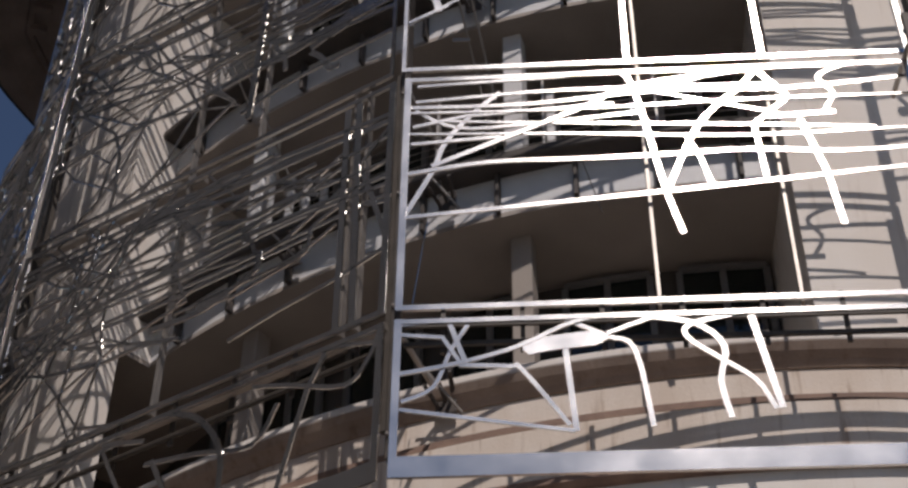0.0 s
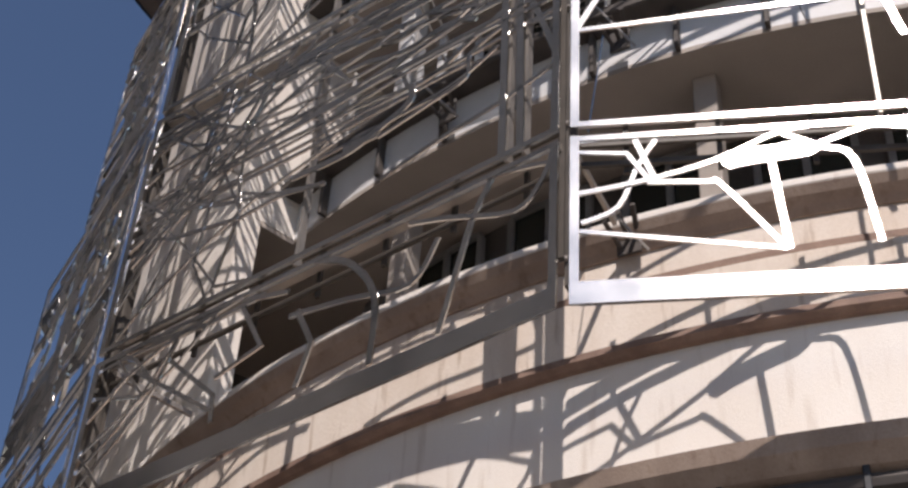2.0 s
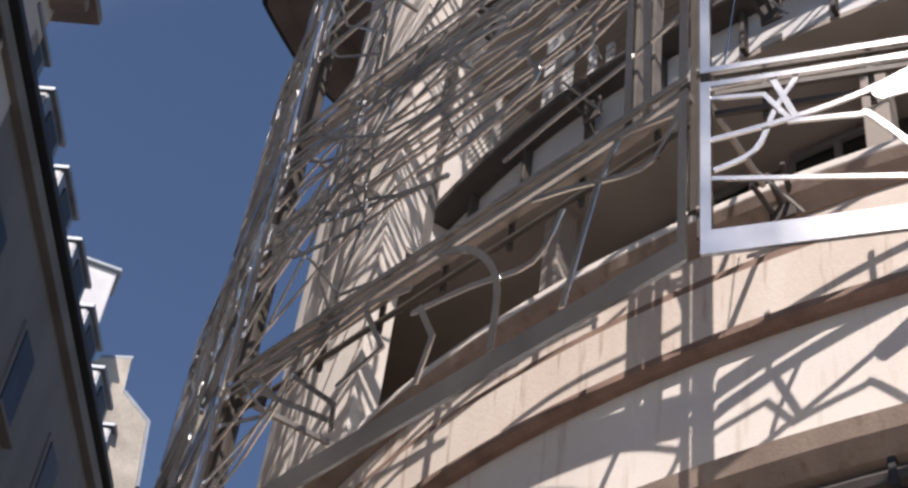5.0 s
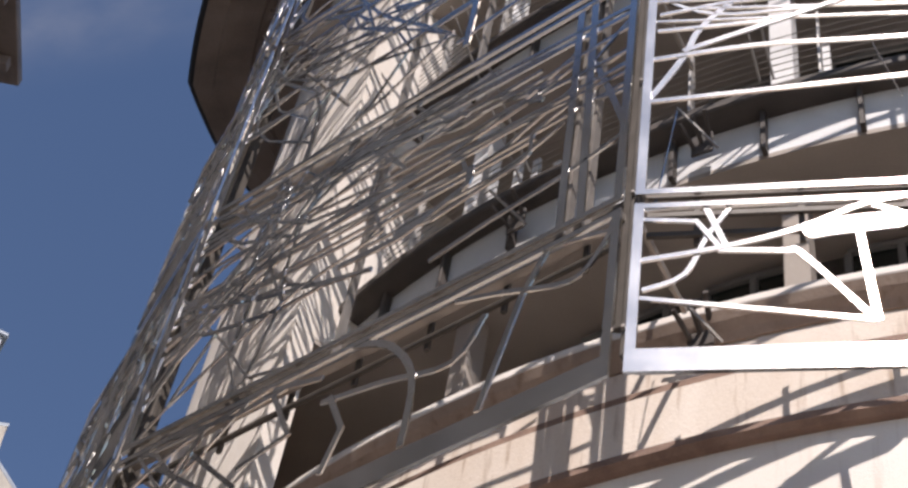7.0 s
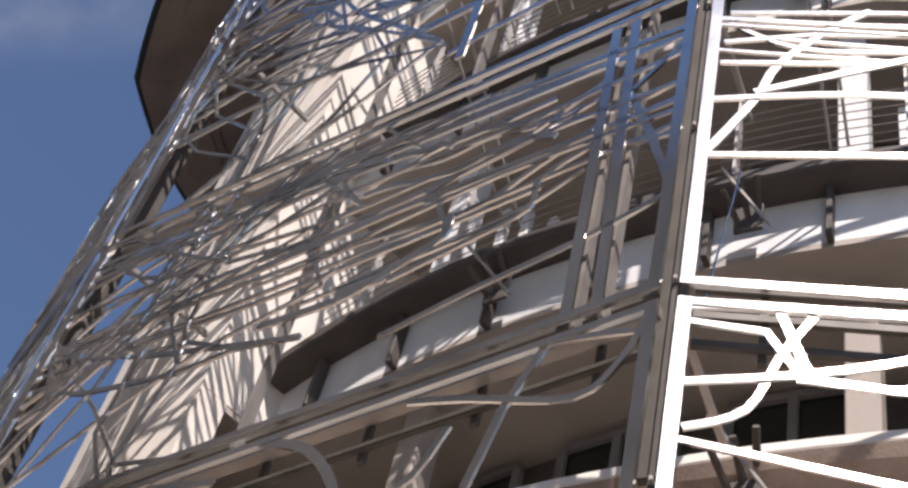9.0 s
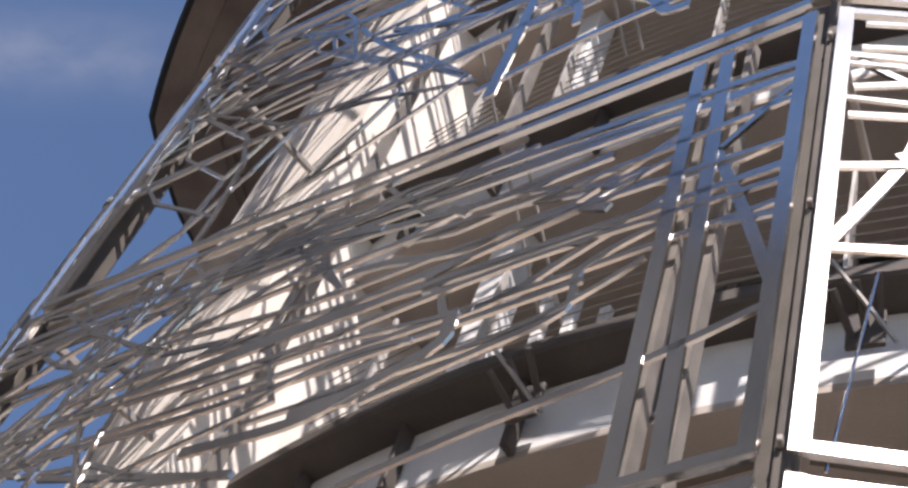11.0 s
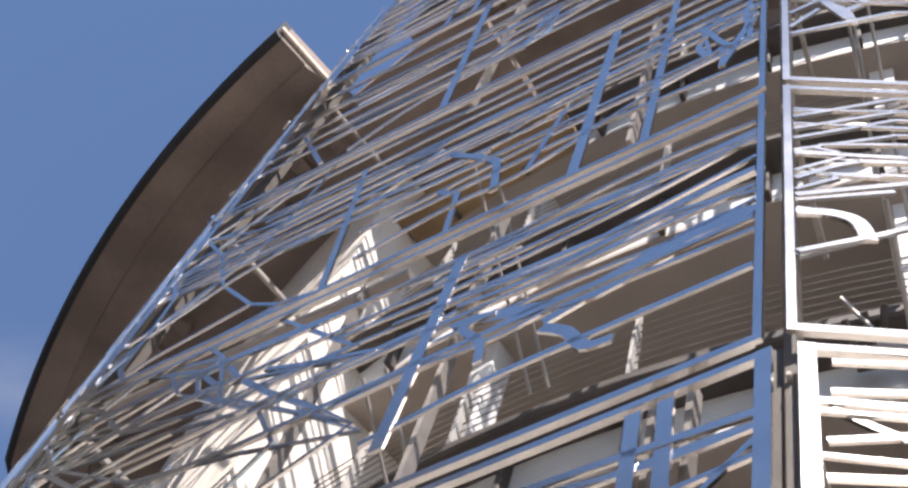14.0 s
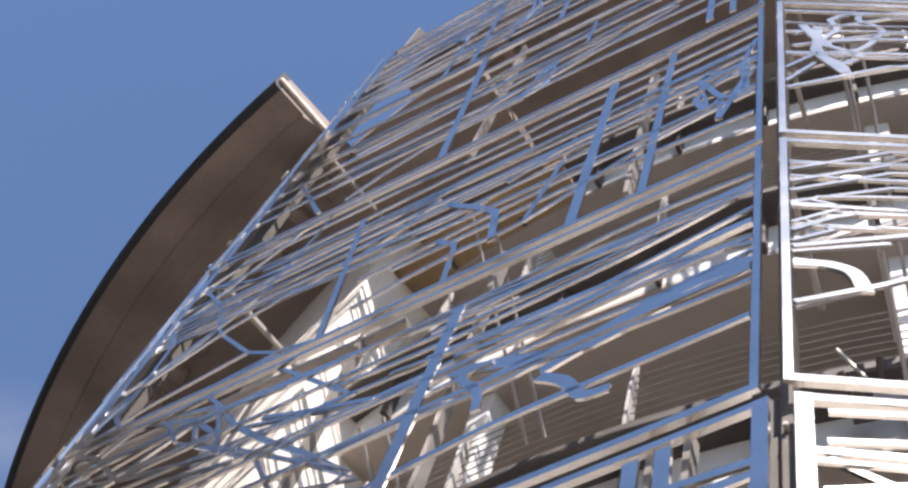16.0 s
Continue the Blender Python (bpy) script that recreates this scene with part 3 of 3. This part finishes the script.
# the tan tone paints in the shadow band below the overhanging coping
part("moulding", swept([(10.7, 10.34), (11.06, 10.34), (11.1, 10.4), (11.16, 10.46), (11.2, 10.53), (10.7, 10.53)], A0, A1), COPING, house, "tan moulding toned for the shade under the coping")
part("coping", swept([(10.7, 10.534), (11.19, 10.534), (11.2, 10.55), (11.2, 10.61), (11.18, 10.63), (10.7, 10.63)], A0, A1), CREAM, house, "cream parapet coping")
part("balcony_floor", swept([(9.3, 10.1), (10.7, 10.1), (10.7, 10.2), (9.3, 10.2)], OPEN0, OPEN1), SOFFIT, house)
# solid walls at both ends of the balconies
part("end_wall", swept([(8.9, 13.35), (11.12, 13.35), (11.12, EZ), (8.9, EZ)], A0, OPEN0), CREAM, house, "tall sunlit cream end wall")
part("end_wall", swept([(10.86, 10.63), (11.12, 10.63), (11.12, 13.346), (10.86, 13.346)], A0, OPEN0), CREAM, house, "sunlit cream wall before the deep recess")
part("recess_wall", swept([(9.2, 10.2), (10.856, 10.2), (10.856, 13.28), (9.2, 13.28)], -57, -55.5), INSIDE, house, "end wall of the recess, near-black for shade")
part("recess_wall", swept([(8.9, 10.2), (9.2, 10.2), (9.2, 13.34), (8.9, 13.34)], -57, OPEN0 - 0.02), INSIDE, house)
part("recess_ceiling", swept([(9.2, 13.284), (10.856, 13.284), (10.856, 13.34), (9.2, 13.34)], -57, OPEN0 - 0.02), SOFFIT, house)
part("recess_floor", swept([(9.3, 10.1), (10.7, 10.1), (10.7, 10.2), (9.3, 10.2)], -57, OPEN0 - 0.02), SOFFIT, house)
part("end_wall", swept([(8.9, 10.63), (10.95, 10.63), (10.95, ETOP), (8.9, ETOP)], OPEN1, A1), CREAM, house, "tall sunlit cream end wall")
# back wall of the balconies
part("back_wall", swept([(8.9, 10.2), (9.2, 10.2), (9.2, ETOP), (8.9, ETOP)], OPEN0, OPEN1), INSIDE, house, "rear wall of the balconies, near-black for shade")
STOREYS = [(13.28, 13.86, 13.99, 10.44, 10.7), (16.35, 16.86, 16.98, 10.54, 10.82), (19.78, 20.38, 20.5, 10.54, 10.82), (23.08, 23.58, 23.71, 10.54, 10.82)]
for s, d, t, rf, re in STOREYS:
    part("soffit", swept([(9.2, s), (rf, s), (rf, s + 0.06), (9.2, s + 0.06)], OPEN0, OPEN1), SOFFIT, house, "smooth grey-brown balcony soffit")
    part("fascia", swept([(rf - 0.2, s + 0.06), (rf, s + 0.06), (rf, d), (rf - 0.2, d)], OPEN0, OPEN1), WHITE, house, "white balcony fascia")
    # shade of the projecting underside is put into the slab's colour
    part("slab", swept([(9.2, d), (re - 0.02, d), (re, d + 0.02), (re, t - 0.02), (re - 0.02, t), (9.2, t)], OPEN0, OPEN1), DARK, house, "slab edge darkened for its unlit underside")
    for k in range(9):
        part("bracket", ring_box(rf + 0.055, -39.5 + 4.6 * k, s + 0.02, d, 0.1, 0.045), DARK, house, "dark iron bracket under the slab edge")
    part("kerb", swept([(re - 0.16, t), (re - 0.06, t), (re - 0.06, t + 0.04), (re - 0.16, t + 0.04)], OPEN0, OPEN1), WHITE, house, "low white kerb on the slab")


def window_bay(a0, a1, z0, z1, r=9.34):
    w = part("window", swept([(r - 0.02, z0), (r, z0), (r, z0 + 0.06), (r - 0.02, z0 + 0.06)], a0, a1), FRAME, house, "tall dark window, its frame greyed for shade")
    part("pane", swept([(r - 0.03, z0 + 0.06), (r - 0.01, z0 + 0.06), (r - 0.01, z1), (r - 0.03, z1)], a0, a1), GLASS, w)
    for a in (a0, (a0 + a1) / 2, a1):
        part("frame", ring_box(r, a, z0, z1, 0.07, 0.07), FRAME, w)
    part("frame", swept([(r - 0.03, z1), (r + 0.03, z1), (r + 0.03, z1 + 0.07), (r - 0.03, z1 + 0.07)], a0, a1), FRAME, w)


for z0, z1 in ((10.22, 13.1), (14.02, 16.15), (17.0, 19.6), (20.53, 22.8), (23.75, 26.2)):
    for a0 in (-44, -39, -31, -23, -15, -7.5):
        window_bay(a0 + 0.8, a0 + (4.4 if a0 == -44 else 6.4), z0, z1)
# columns
for z0, z1 in ((10.2, 13.28), (13.99, 16.35), (16.98, 19.78), (20.5, 23.08), (23.71, 26.45)):
    for a in (-35.0, -15.8):
        # low columns: darker shaft paints the slab's shade, tall white base the sunlit part
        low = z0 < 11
        col = part("column", ring_box(10.0 if low else 10.2, a, z0, z1, 0.22, 0.22, 0.01), SOFFIT if low else WHITE, house, "square column, shade put into its darker colour" if low else "square white column")
        part("base", ring_box(10.0 if low else 10.2, a, z0, z0 + (1.15 if low else 0.1), 0.3, 0.3, 0.01), WHITE, col, "pale column base, the tall ones painted as sunlit")

# open white casements beside the columns
for z0, h in ((14.0, 1.7), (16.99, 1.5)):
    for a, r0 in ((-33.4, 10.0), (-32.5, 9.9), (-31.6, 9.75), (-13.9, 9.9)):
        part("casement", ring_box(r0, a, z0, z0 + h, 0.06, 0.09), WHITE, house, "white open casement frame")

# eaves
part("side_wall", swept([(8.9, EZ + 0.16), (10.8, EZ + 0.16), (10.8, ETOP), (8.9, ETOP)], -58, OPEN0), COPING, house, "tan stone side wall of the top storey")
part("eave", swept([(8.9, ETOP), (11.75, ETOP), (11.75, ETOP - 0.06), (12.02, ETOP - 0.06), (12.02, ETOP + 0.14), (8.9, ETOP + 0.3)], -41.3, A1), EAVE, house, "dark boarded eave soffit")
part("eave_edge", swept([(12.02, ETOP - 0.06), (12.08, ETOP - 0.06), (12.08, ETOP + 0.16), (12.02, ETOP + 0.16)], -41.3, A1), BLACK, house)
REACH = ((-42.15, 13.1), (-71, 13.05), (-77, 12.45), (-83, 11.6), (-89, 11.3), (-122, 11.3))


def eave_bm(profile):
    """The wide eave: its overhang draws in round the side street. The profile is (distance inside the edge, height)."""
    bm = bmesh.new()
    loops = []
    for k in range(100):
        a = REACH[0][0] - k * 0.8
        r = float(np.interp(-a, [-p[0] for p in REACH], [p[1] for p in REACH]))
        loops.append([bm.verts.new(ring(r - d if d < 2 else 8.9, a, EZ + z)) for d, z in profile])
    n = len(profile)
    for p, q in zip(loops, loops[1:]):
        for j in range(n):
            bm.faces.new((p[j], p[(j + 1) % n], q[(j + 1) % n], q[j]))
    bm.faces.new(loops[0])
    bm.faces.new(loops[-1][::-1])
    return bm


part("eave", eave_bm([(3, 0), (1.12, 0), (1.1, -0.05), (1.0, -0.06), (0.97, -0.1), (0.85, -0.11), (0.72, -0.14), (0.6, -0.19), (0.5, -0.25), (0.46, -0.27), (0.44, -0.23), (0.3, -0.24), (0.1, -0.24), (0.1, 0.14), (3, 0.3)]), EAVE, house, "dark boarded eave with a broad cove")
for k in range(12):
    part("modillion", ring_box(11.85, -44 - 2.4 * k, EZ - 0.16, EZ, 0.3, 0.16, 0.01), EAVE, house)
part("eave_edge", eave_bm([(0.1, -0.25), (0.04, -0.25), (0.0, -0.2), (0.0, 0.16), (0.1, 0.16)]), BLACK, house, "black eave edge")
part("eave_trim", ring_box(12.6, -42.05, EZ - 0.14, EZ - 0.07, 0.95, 0.04), STONE, house, "pale end board of the eave")
part("ochre_board", swept([(10.0, 23.13), (10.95, 23.13), (10.95, 23.19), (10.0, 23.19)], -42.4, -31.5), OCHRE, house, "ochre soffit board")
part("eave_return", swept([(10.6, EZ), (12.05, EZ), (12.05, EZ + 0.14), (10.6, EZ + 0.24)], -42.1, -34), EAVE, house, "dark boarded eave return behind the screen")
part("eave_board", swept([(9.3, ETOP - 0.1), (11.6, ETOP - 0.1), (11.6, ETOP - 0.02), (9.3, ETOP - 0.02)], -42, OPEN1), EAVE, house)
for k in range(9):
    part("modillion", ring_box(11.68, -40 + 2.4 * k, ETOP - 0.19, ETOP - 0.07, 0.26, 0.14, 0.01), EAVE, house)
part("roof", swept([(0.5, EZ + 0.5), (8.9, EZ + 0.3), (8.9, EZ), (0.5, EZ)], A0, -43.3, 5), ZINC, house, "low zinc roof")
part("roof", swept([(0.5, ETOP + 0.5), (8.9, ETOP + 0.3), (8.9, ETOP), (0.5, ETOP)], -43.3, A1, 5), ZINC, house, "low zinc roof")

# shop fronts under the ledge
part("shop_fascia", swept([(10.5, 7.3), (10.97, 7.3), (10.97, 7.72), (10.5, 7.72)], A0, A1), DARK, house, "dark shop fascia band")
for k in range(14):
    part("shop_post", ring_box(10.92, -58 + 8 * k, 0, 7.3, 0.16, 0.3), DARK, house, "dark shop front post")
    part("shop_panel", swept([(10.9, 6.2), (10.95, 6.2), (10.95, 7.12), (10.9, 7.12)], -57 + 8 * k, -51 + 8 * k), GREYPANEL, house)

# dark tube under the ledge
pipe = empty("service_pipe", "dark pipe clipped under the stone ledge", "pipe")
part("pipe_run", tube_bm([ring(11.12, a, 7.8) for a in range(-60, 50, 2)], 0.07, 8), DARK, pipe)
for a in range(-60, 50, 5):
    part("clip", ring_box(11.1, a, 7.7, 7.92, 0.2, 0.05), BLACK, pipe)

# cable rails on the balconies
def fin_bm(r, a, z, h):
    """A flat upright blade that narrows to a point, set across the slab edge."""
    bm = bmesh.new()
    side = (ring(1, a + 90, 0) - Vector((CX, CY, 0))) * 0.011
    outline = ((-0.05, 0), (0.05, 0), (0.05, h * 0.55), (0.012, h), (-0.012, h), (-0.05, h * 0.55))
    front, back = ([bm.verts.new(ring(r + d, a, z + y) + side * k) for d, y in outline] for k in (1, -1))
    bm.faces.new(front)
    bm.faces.new(back[::-1])
    for i in range(6):
        j = (i + 1) % 6
        bm.faces.new((front[i], front[j], back[j], back[i]))
    return bm


for s, d, t, rf, re in STOREYS:
    rail = empty("cable_railing", "cable railing with slim posts on the balcony slab", "railing", "balcony railings", (0, 0, 0))
    for a in (-37.4, -32.4, -25.6, -20.0, -13.5, -7):
        # sunlight on the posts is put into their pale colour and pointed shape
        part("post", fin_bm(re - 0.11, a, t, 1.15), FIN, rail, "flat steel post, paled and pointed like its sunlit sliver")
    for k in range(8):
        part("cable", tube_bm([ring(re - 0.11, a * 0.5, t + 0.12 + 0.11 * k) for a in range(-80, 0, 4)], 0.006, 4), STEEL_POST, rail)

# raking stays between slab and screen
for key, u, z, r in (("right", 0.5, 17.0, 10.88), ("right", 0.55, 13.99, 10.73), ("right", 0.5, 20.5, 10.88), ("left", 2.2, 17.0, 10.88), ("left", 2.3, 13.99, 10.73)):
    f = Facet(key)
    stay = empty("raking_stay", "pair of thin brown steel rods with a cross piece", "stay", "stays behind the screens")
    for du in (-0.07, 0.07):
        top = f.at(u + du, z + 1.25, -0.12)
        away = (Vector((CX, CY, 0)) - Vector((top.x, top.y, 0)))
        foot = Vector((CX, CY, 0)) - away.normalized() * r + Vector((0, 0, z + 0.02))
        part("rod", tube_bm([foot, top], 0.012, 6), STEEL_POST, stay)
    mid = f.at(u, z + 0.75, -0.12) * 0.6 + foot.lerp(top, 0.6) * 0.4
    part("cross_piece", strip_bm(f, [(u - 0.09, z + 0.78), (u + 0.09, z + 0.78)], 0.05, 0.03, -0.62), STEEL_POST, stay)

# clamps where the stays meet the building
for r0, a, z in ((10.62, -19.3, 13.5), (11.12, -18.1, 10.42), (10.62, -29.5, 13.5), (10.7, -17.6, 16.6)):
    clamp = empty("stay_clamp", "dark iron clamp with short bolts and rods", "clamp", "clamps on the balcony edge")
    part("plate", ring_box(r0, a, z - 0.14, z + 0.14, 0.03, 0.2), DARK, clamp)
    for k in (-1, 0, 1):
        p, q = ring(r0, a + 0.35 * k, z + 0.06 * k), ring(r0 + 0.24, a + 0.6 * k, z + 0.1 + 0.05 * k)
        part("bolt", tube_bm([p, q], 0.022, 6), DARK, clamp)
    part("rod", tube_bm([ring(r0 + 0.05, a + 0.9, z - 0.2), ring(r0 + 0.3, a - 0.6, z + 0.22)], 0.014, 6), STEEL_POST, clamp)
for p, q in (((0.29, 11.65), (0.17, 10.55)), ((1.71, 12.41), (1.87, 11.68))):
    f = Facet("right")
    wire = empty("hanging_wire", "thin twisted steel wire hanging behind the lattice", "wire", "hanging wires")
    part("strand", tube_bm([f.at(*p, -0.15), f.at(*q, -0.15)], 0.006, 5), STEEL, wire)

# ---- the street ----
bm = bmesh.new()
vs = [bm.verts.new(v) for v in ((-1500, -1500, 0), (1500, -1500, 0), (1500, 1500, 0), (-1500, 1500, 0))]
bm.faces.new(vs)
# unseen ground; its tone sets how much light bounces up to the soffits
tagged(link("ground", bm, PAVING), "unseen stone paved street, toned for bounce light", "ground", kind="structure")

# building across the street
SHIFT = (0.25, 0.5, 1.3)
P, DIR = Vector((-15.12, 16.8, 0)), Vector((-0.282, 0.959, 0)).normalized()
OUT = Vector((DIR.y, -DIR.x, 0))
TURN_B = math.degrees(math.atan2(DIR.y, DIR.x)) - 90
across = empty("street_building", "old grey rendered building across the street with dormers", "building", at=SHIFT)


def across_box(name, s, out, z, ls, lo, lz, mat, parent=None, label="", bevel=0.02):
    c = P + DIR * s + OUT * out
    return part(name, box_bm(c.x, c.y, z, lo, ls, lz, TURN_B, bevel), mat, parent or across, label)


across_box("wall", 5, -3.2, 11.075, 25, 6, 25.05, OLDWALL)
across_box("gutter", 5, -0.02, 23.9, 25, 0.4, 0.2, BLACK, label="black gutter along the eave")
across_box("cornice", 5, -0.12, 23.55, 25, 0.25, 0.4, OLDWALL)
across_box("roof", 5, -3.3, 24.5, 25, 5.6, 1.2, ZINC)
for k in range(11):
    s = -5.25 + 2.05 * k
    d = across_box("dormer", s, -0.75, 24.75, 1.35, 1.1, 1.3, ZINC, label="zinc clad dormer with its sunlit cheek painted white")
    across_box("cap", s, -0.72, 25.46, 1.5, 1.25, 0.12, ZINC, d)
    across_box("pane", s, -0.18, 24.75, 0.8, 0.06, 0.9, DULLGLASS, d)
    # white plate paints the sunlight on the dormer's zinc side
    across_box("cheek", s - 0.69, -0.75, 24.8, 0.03, 1.0, 1.15, WHITE, d)
for k in range(7):
    for z in (21.0, 17.6, 14.2, 10.8, 7.4, 4.0):
        s = -5 + 3.4 * k
        w = across_box("window", s, -0.2, z, 1.25, 0.1, 2.1, OLDWALL, label="deep set window")
        across_box("pane", s, -0.17, z, 0.95, 0.1, 1.85, DULLGLASS, w)
        across_box("sill", s, -0.1, z - 1.1, 1.4, 0.2, 0.1, OLDWALL, w)

# beyond the eave end it is unseen: a pale wall for the steel to mirror
neighbour = empty("neighbour_building", "taller building with a bracketed eave, pale wall added for reflections", "building", at=SHIFT)
across_box("wall", -15.2, -3.15, 12.375, 24, 6, 27.65, PALEWALL, neighbour)
across_box("eave", -15.1, -2.7, 26.4, 24.4, 6.8, 0.24, EAVE, neighbour, "dark overhanging eave")
across_box("roof", -15.2, -3.6, 27.0, 23.6, 5, 1.0, ZINC, neighbour)
for k in range(16):
    across_box("bracket", -3.5 - 1.5 * k, 0.22, 26.14, 0.22, 0.7, 0.26, EAVE, neighbour)
for k in range(7):
    for z in (23.2, 19.6, 16.0, 12.4, 8.8, 5.2):
        w = across_box("window", -5.2 - 3.3 * k, -0.14, z, 1.4, 0.1, 2.3, PALEWALL, neighbour, "tall window in a raised surround")
        across_box("pane", -5.2 - 3.3 * k, -0.11, z, 1.0, 0.1, 2.0, DULLGLASS, w)

gable = empty("chimney_gable", "sooty pale stone gable with zinc edged chimney shoulder", "gable", at=SHIFT)
G = Vector((-17.88, 24.94, 0))
GX = Vector((0.78, 0.626, 0))


def slab_bm(outline, thick):
    """An upright slab from an outline of (along, height)."""
    bm = bmesh.new()
    back = Vector((-0.626, 0.78, 0)) * thick
    a = [bm.verts.new(G + GX * u + Vector((0, 0, z))) for u, z in outline]
    b = [bm.verts.new(G + GX * u + Vector((0, 0, z)) + back) for u, z in outline]
    bm.faces.new(a)
    bm.faces.new(b[::-1])
    for i in range(len(a)):
        j = (i + 1) % len(a)
        bm.faces.new((a[i], a[j], b[j], b[i]))
    return bm


part("gable_wall", slab_bm([(-2.5, -1.45), (1.1, -1.45), (1.05, 24.2), (0.85, 26.1), (0.1, 26.7), (0.03, 27.8), (-0.7, 27.5), (-2.5, 25.2)], 0.9), CHIMNEY, gable)
part("flashing", slab_bm([(1.06, 24.2), (1.14, 24.2), (0.94, 26.16), (0.12, 26.82), (0.1, 26.72), (0.86, 26.1)], 0.95), ZINC, gable, "zinc flashing on the gable edge")
part("flashing", slab_bm([(-0.72, 27.5), (0.06, 27.82), (0.06, 27.92), (-0.72, 27.6)], 0.95), ZINC, gable)
stack = empty("chimney_stack", "tall white rendered chimney stack with zinc cap", "chimney", at=SHIFT)
part("shaft", box_bm(-18.38, 23.14, 26.2, 0.9, 0.8, 5.6, 38, 0.03), WHITE, stack)
part("cap", box_bm(-18.38, 23.14, 29.05, 1.1, 1.0, 0.14, 38, 0.03), ZINC, stack)

# thin streak of high cloud
cloud = bpy.data.materials.new("thin_cirrus")
cloud.use_nodes = True
ct = cloud.node_tree
ct.nodes.remove(ct.nodes["Principled BSDF"])
glow, clear, blend = ct.nodes.new("ShaderNodeEmission"), ct.nodes.new("ShaderNodeBsdfTransparent"), ct.nodes.new("ShaderNodeMixShader")
glow.inputs[0].default_value, glow.inputs[1].default_value = (0.55, 0.62, 0.8, 1), 0.34
co, wisps = ct.nodes.new("ShaderNodeTexCoord"), ct.nodes.new("ShaderNodeTexNoise")
mp = ct.nodes.new("ShaderNodeMapping")
mp.inputs["Scale"].default_value = (22, 5, 1)
wisps.inputs["Scale"].default_value, wisps.inputs["Detail"].default_value = 1.0, 7
soft_edge = ct.nodes.new("ShaderNodeTexGradient")
soft_edge.gradient_type = "QUADRATIC_SPHERE"
half = ct.nodes.new("ShaderNodeMapping")
half.inputs["Location"].default_value, half.inputs["Scale"].default_value = (-1, -1, 0), (2, 2, 0)
ct.links.new(co.outputs["Generated"], mp.inputs[0])
ct.links.new(mp.outputs[0], wisps.inputs["Vector"])
ct.links.new(co.outputs["Generated"], half.inputs[0])
ct.links.new(half.outputs[0], soft_edge.inputs[0])
amount = ct.nodes.new("ShaderNodeMath")
amount.operation = "MULTIPLY"
ct.links.new(wisps.outputs[0], amount.inputs[0])
ct.links.new(soft_edge.outputs[1], amount.inputs[1])
ct.links.new(amount.outputs[0], blend.inputs[0])
ct.links.new(clear.outputs[0], blend.inputs[1])
ct.links.new(glow.outputs[0], blend.inputs[2])
ct.links.new(blend.outputs[0], ct.nodes["Material Output"].inputs[0])


def heading(azimuth, elevation, far):
    a, e = radians(azimuth), radians(elevation)
    return Vector((math.sin(a) * math.cos(e), math.cos(a) * math.cos(e), math.sin(e))) * far


ends = [heading(-62, 37, 2000), heading(-18, 60, 2000)]
middle, along = (ends[0] + ends[1]) / 2, (ends[1] - ends[0])
ax = along.normalized()
az = middle.normalized()
ay = az.cross(ax).normalized()
bm = bmesh.new()
bm.faces.new([bm.verts.new((x * along.length / 2, y * 85, 0)) for x, y in ((-1, -1), (1, -1), (1, 1), (-1, 1))])
streak = tagged(link("cirrus_backdrop", bm, cloud), "faint thin streak of high white cloud", "cloud", kind="structure")
streak.matrix_world = Matrix.Translation(middle) @ Matrix((ax, ay, ax.cross(ay))).transposed().to_4x4()
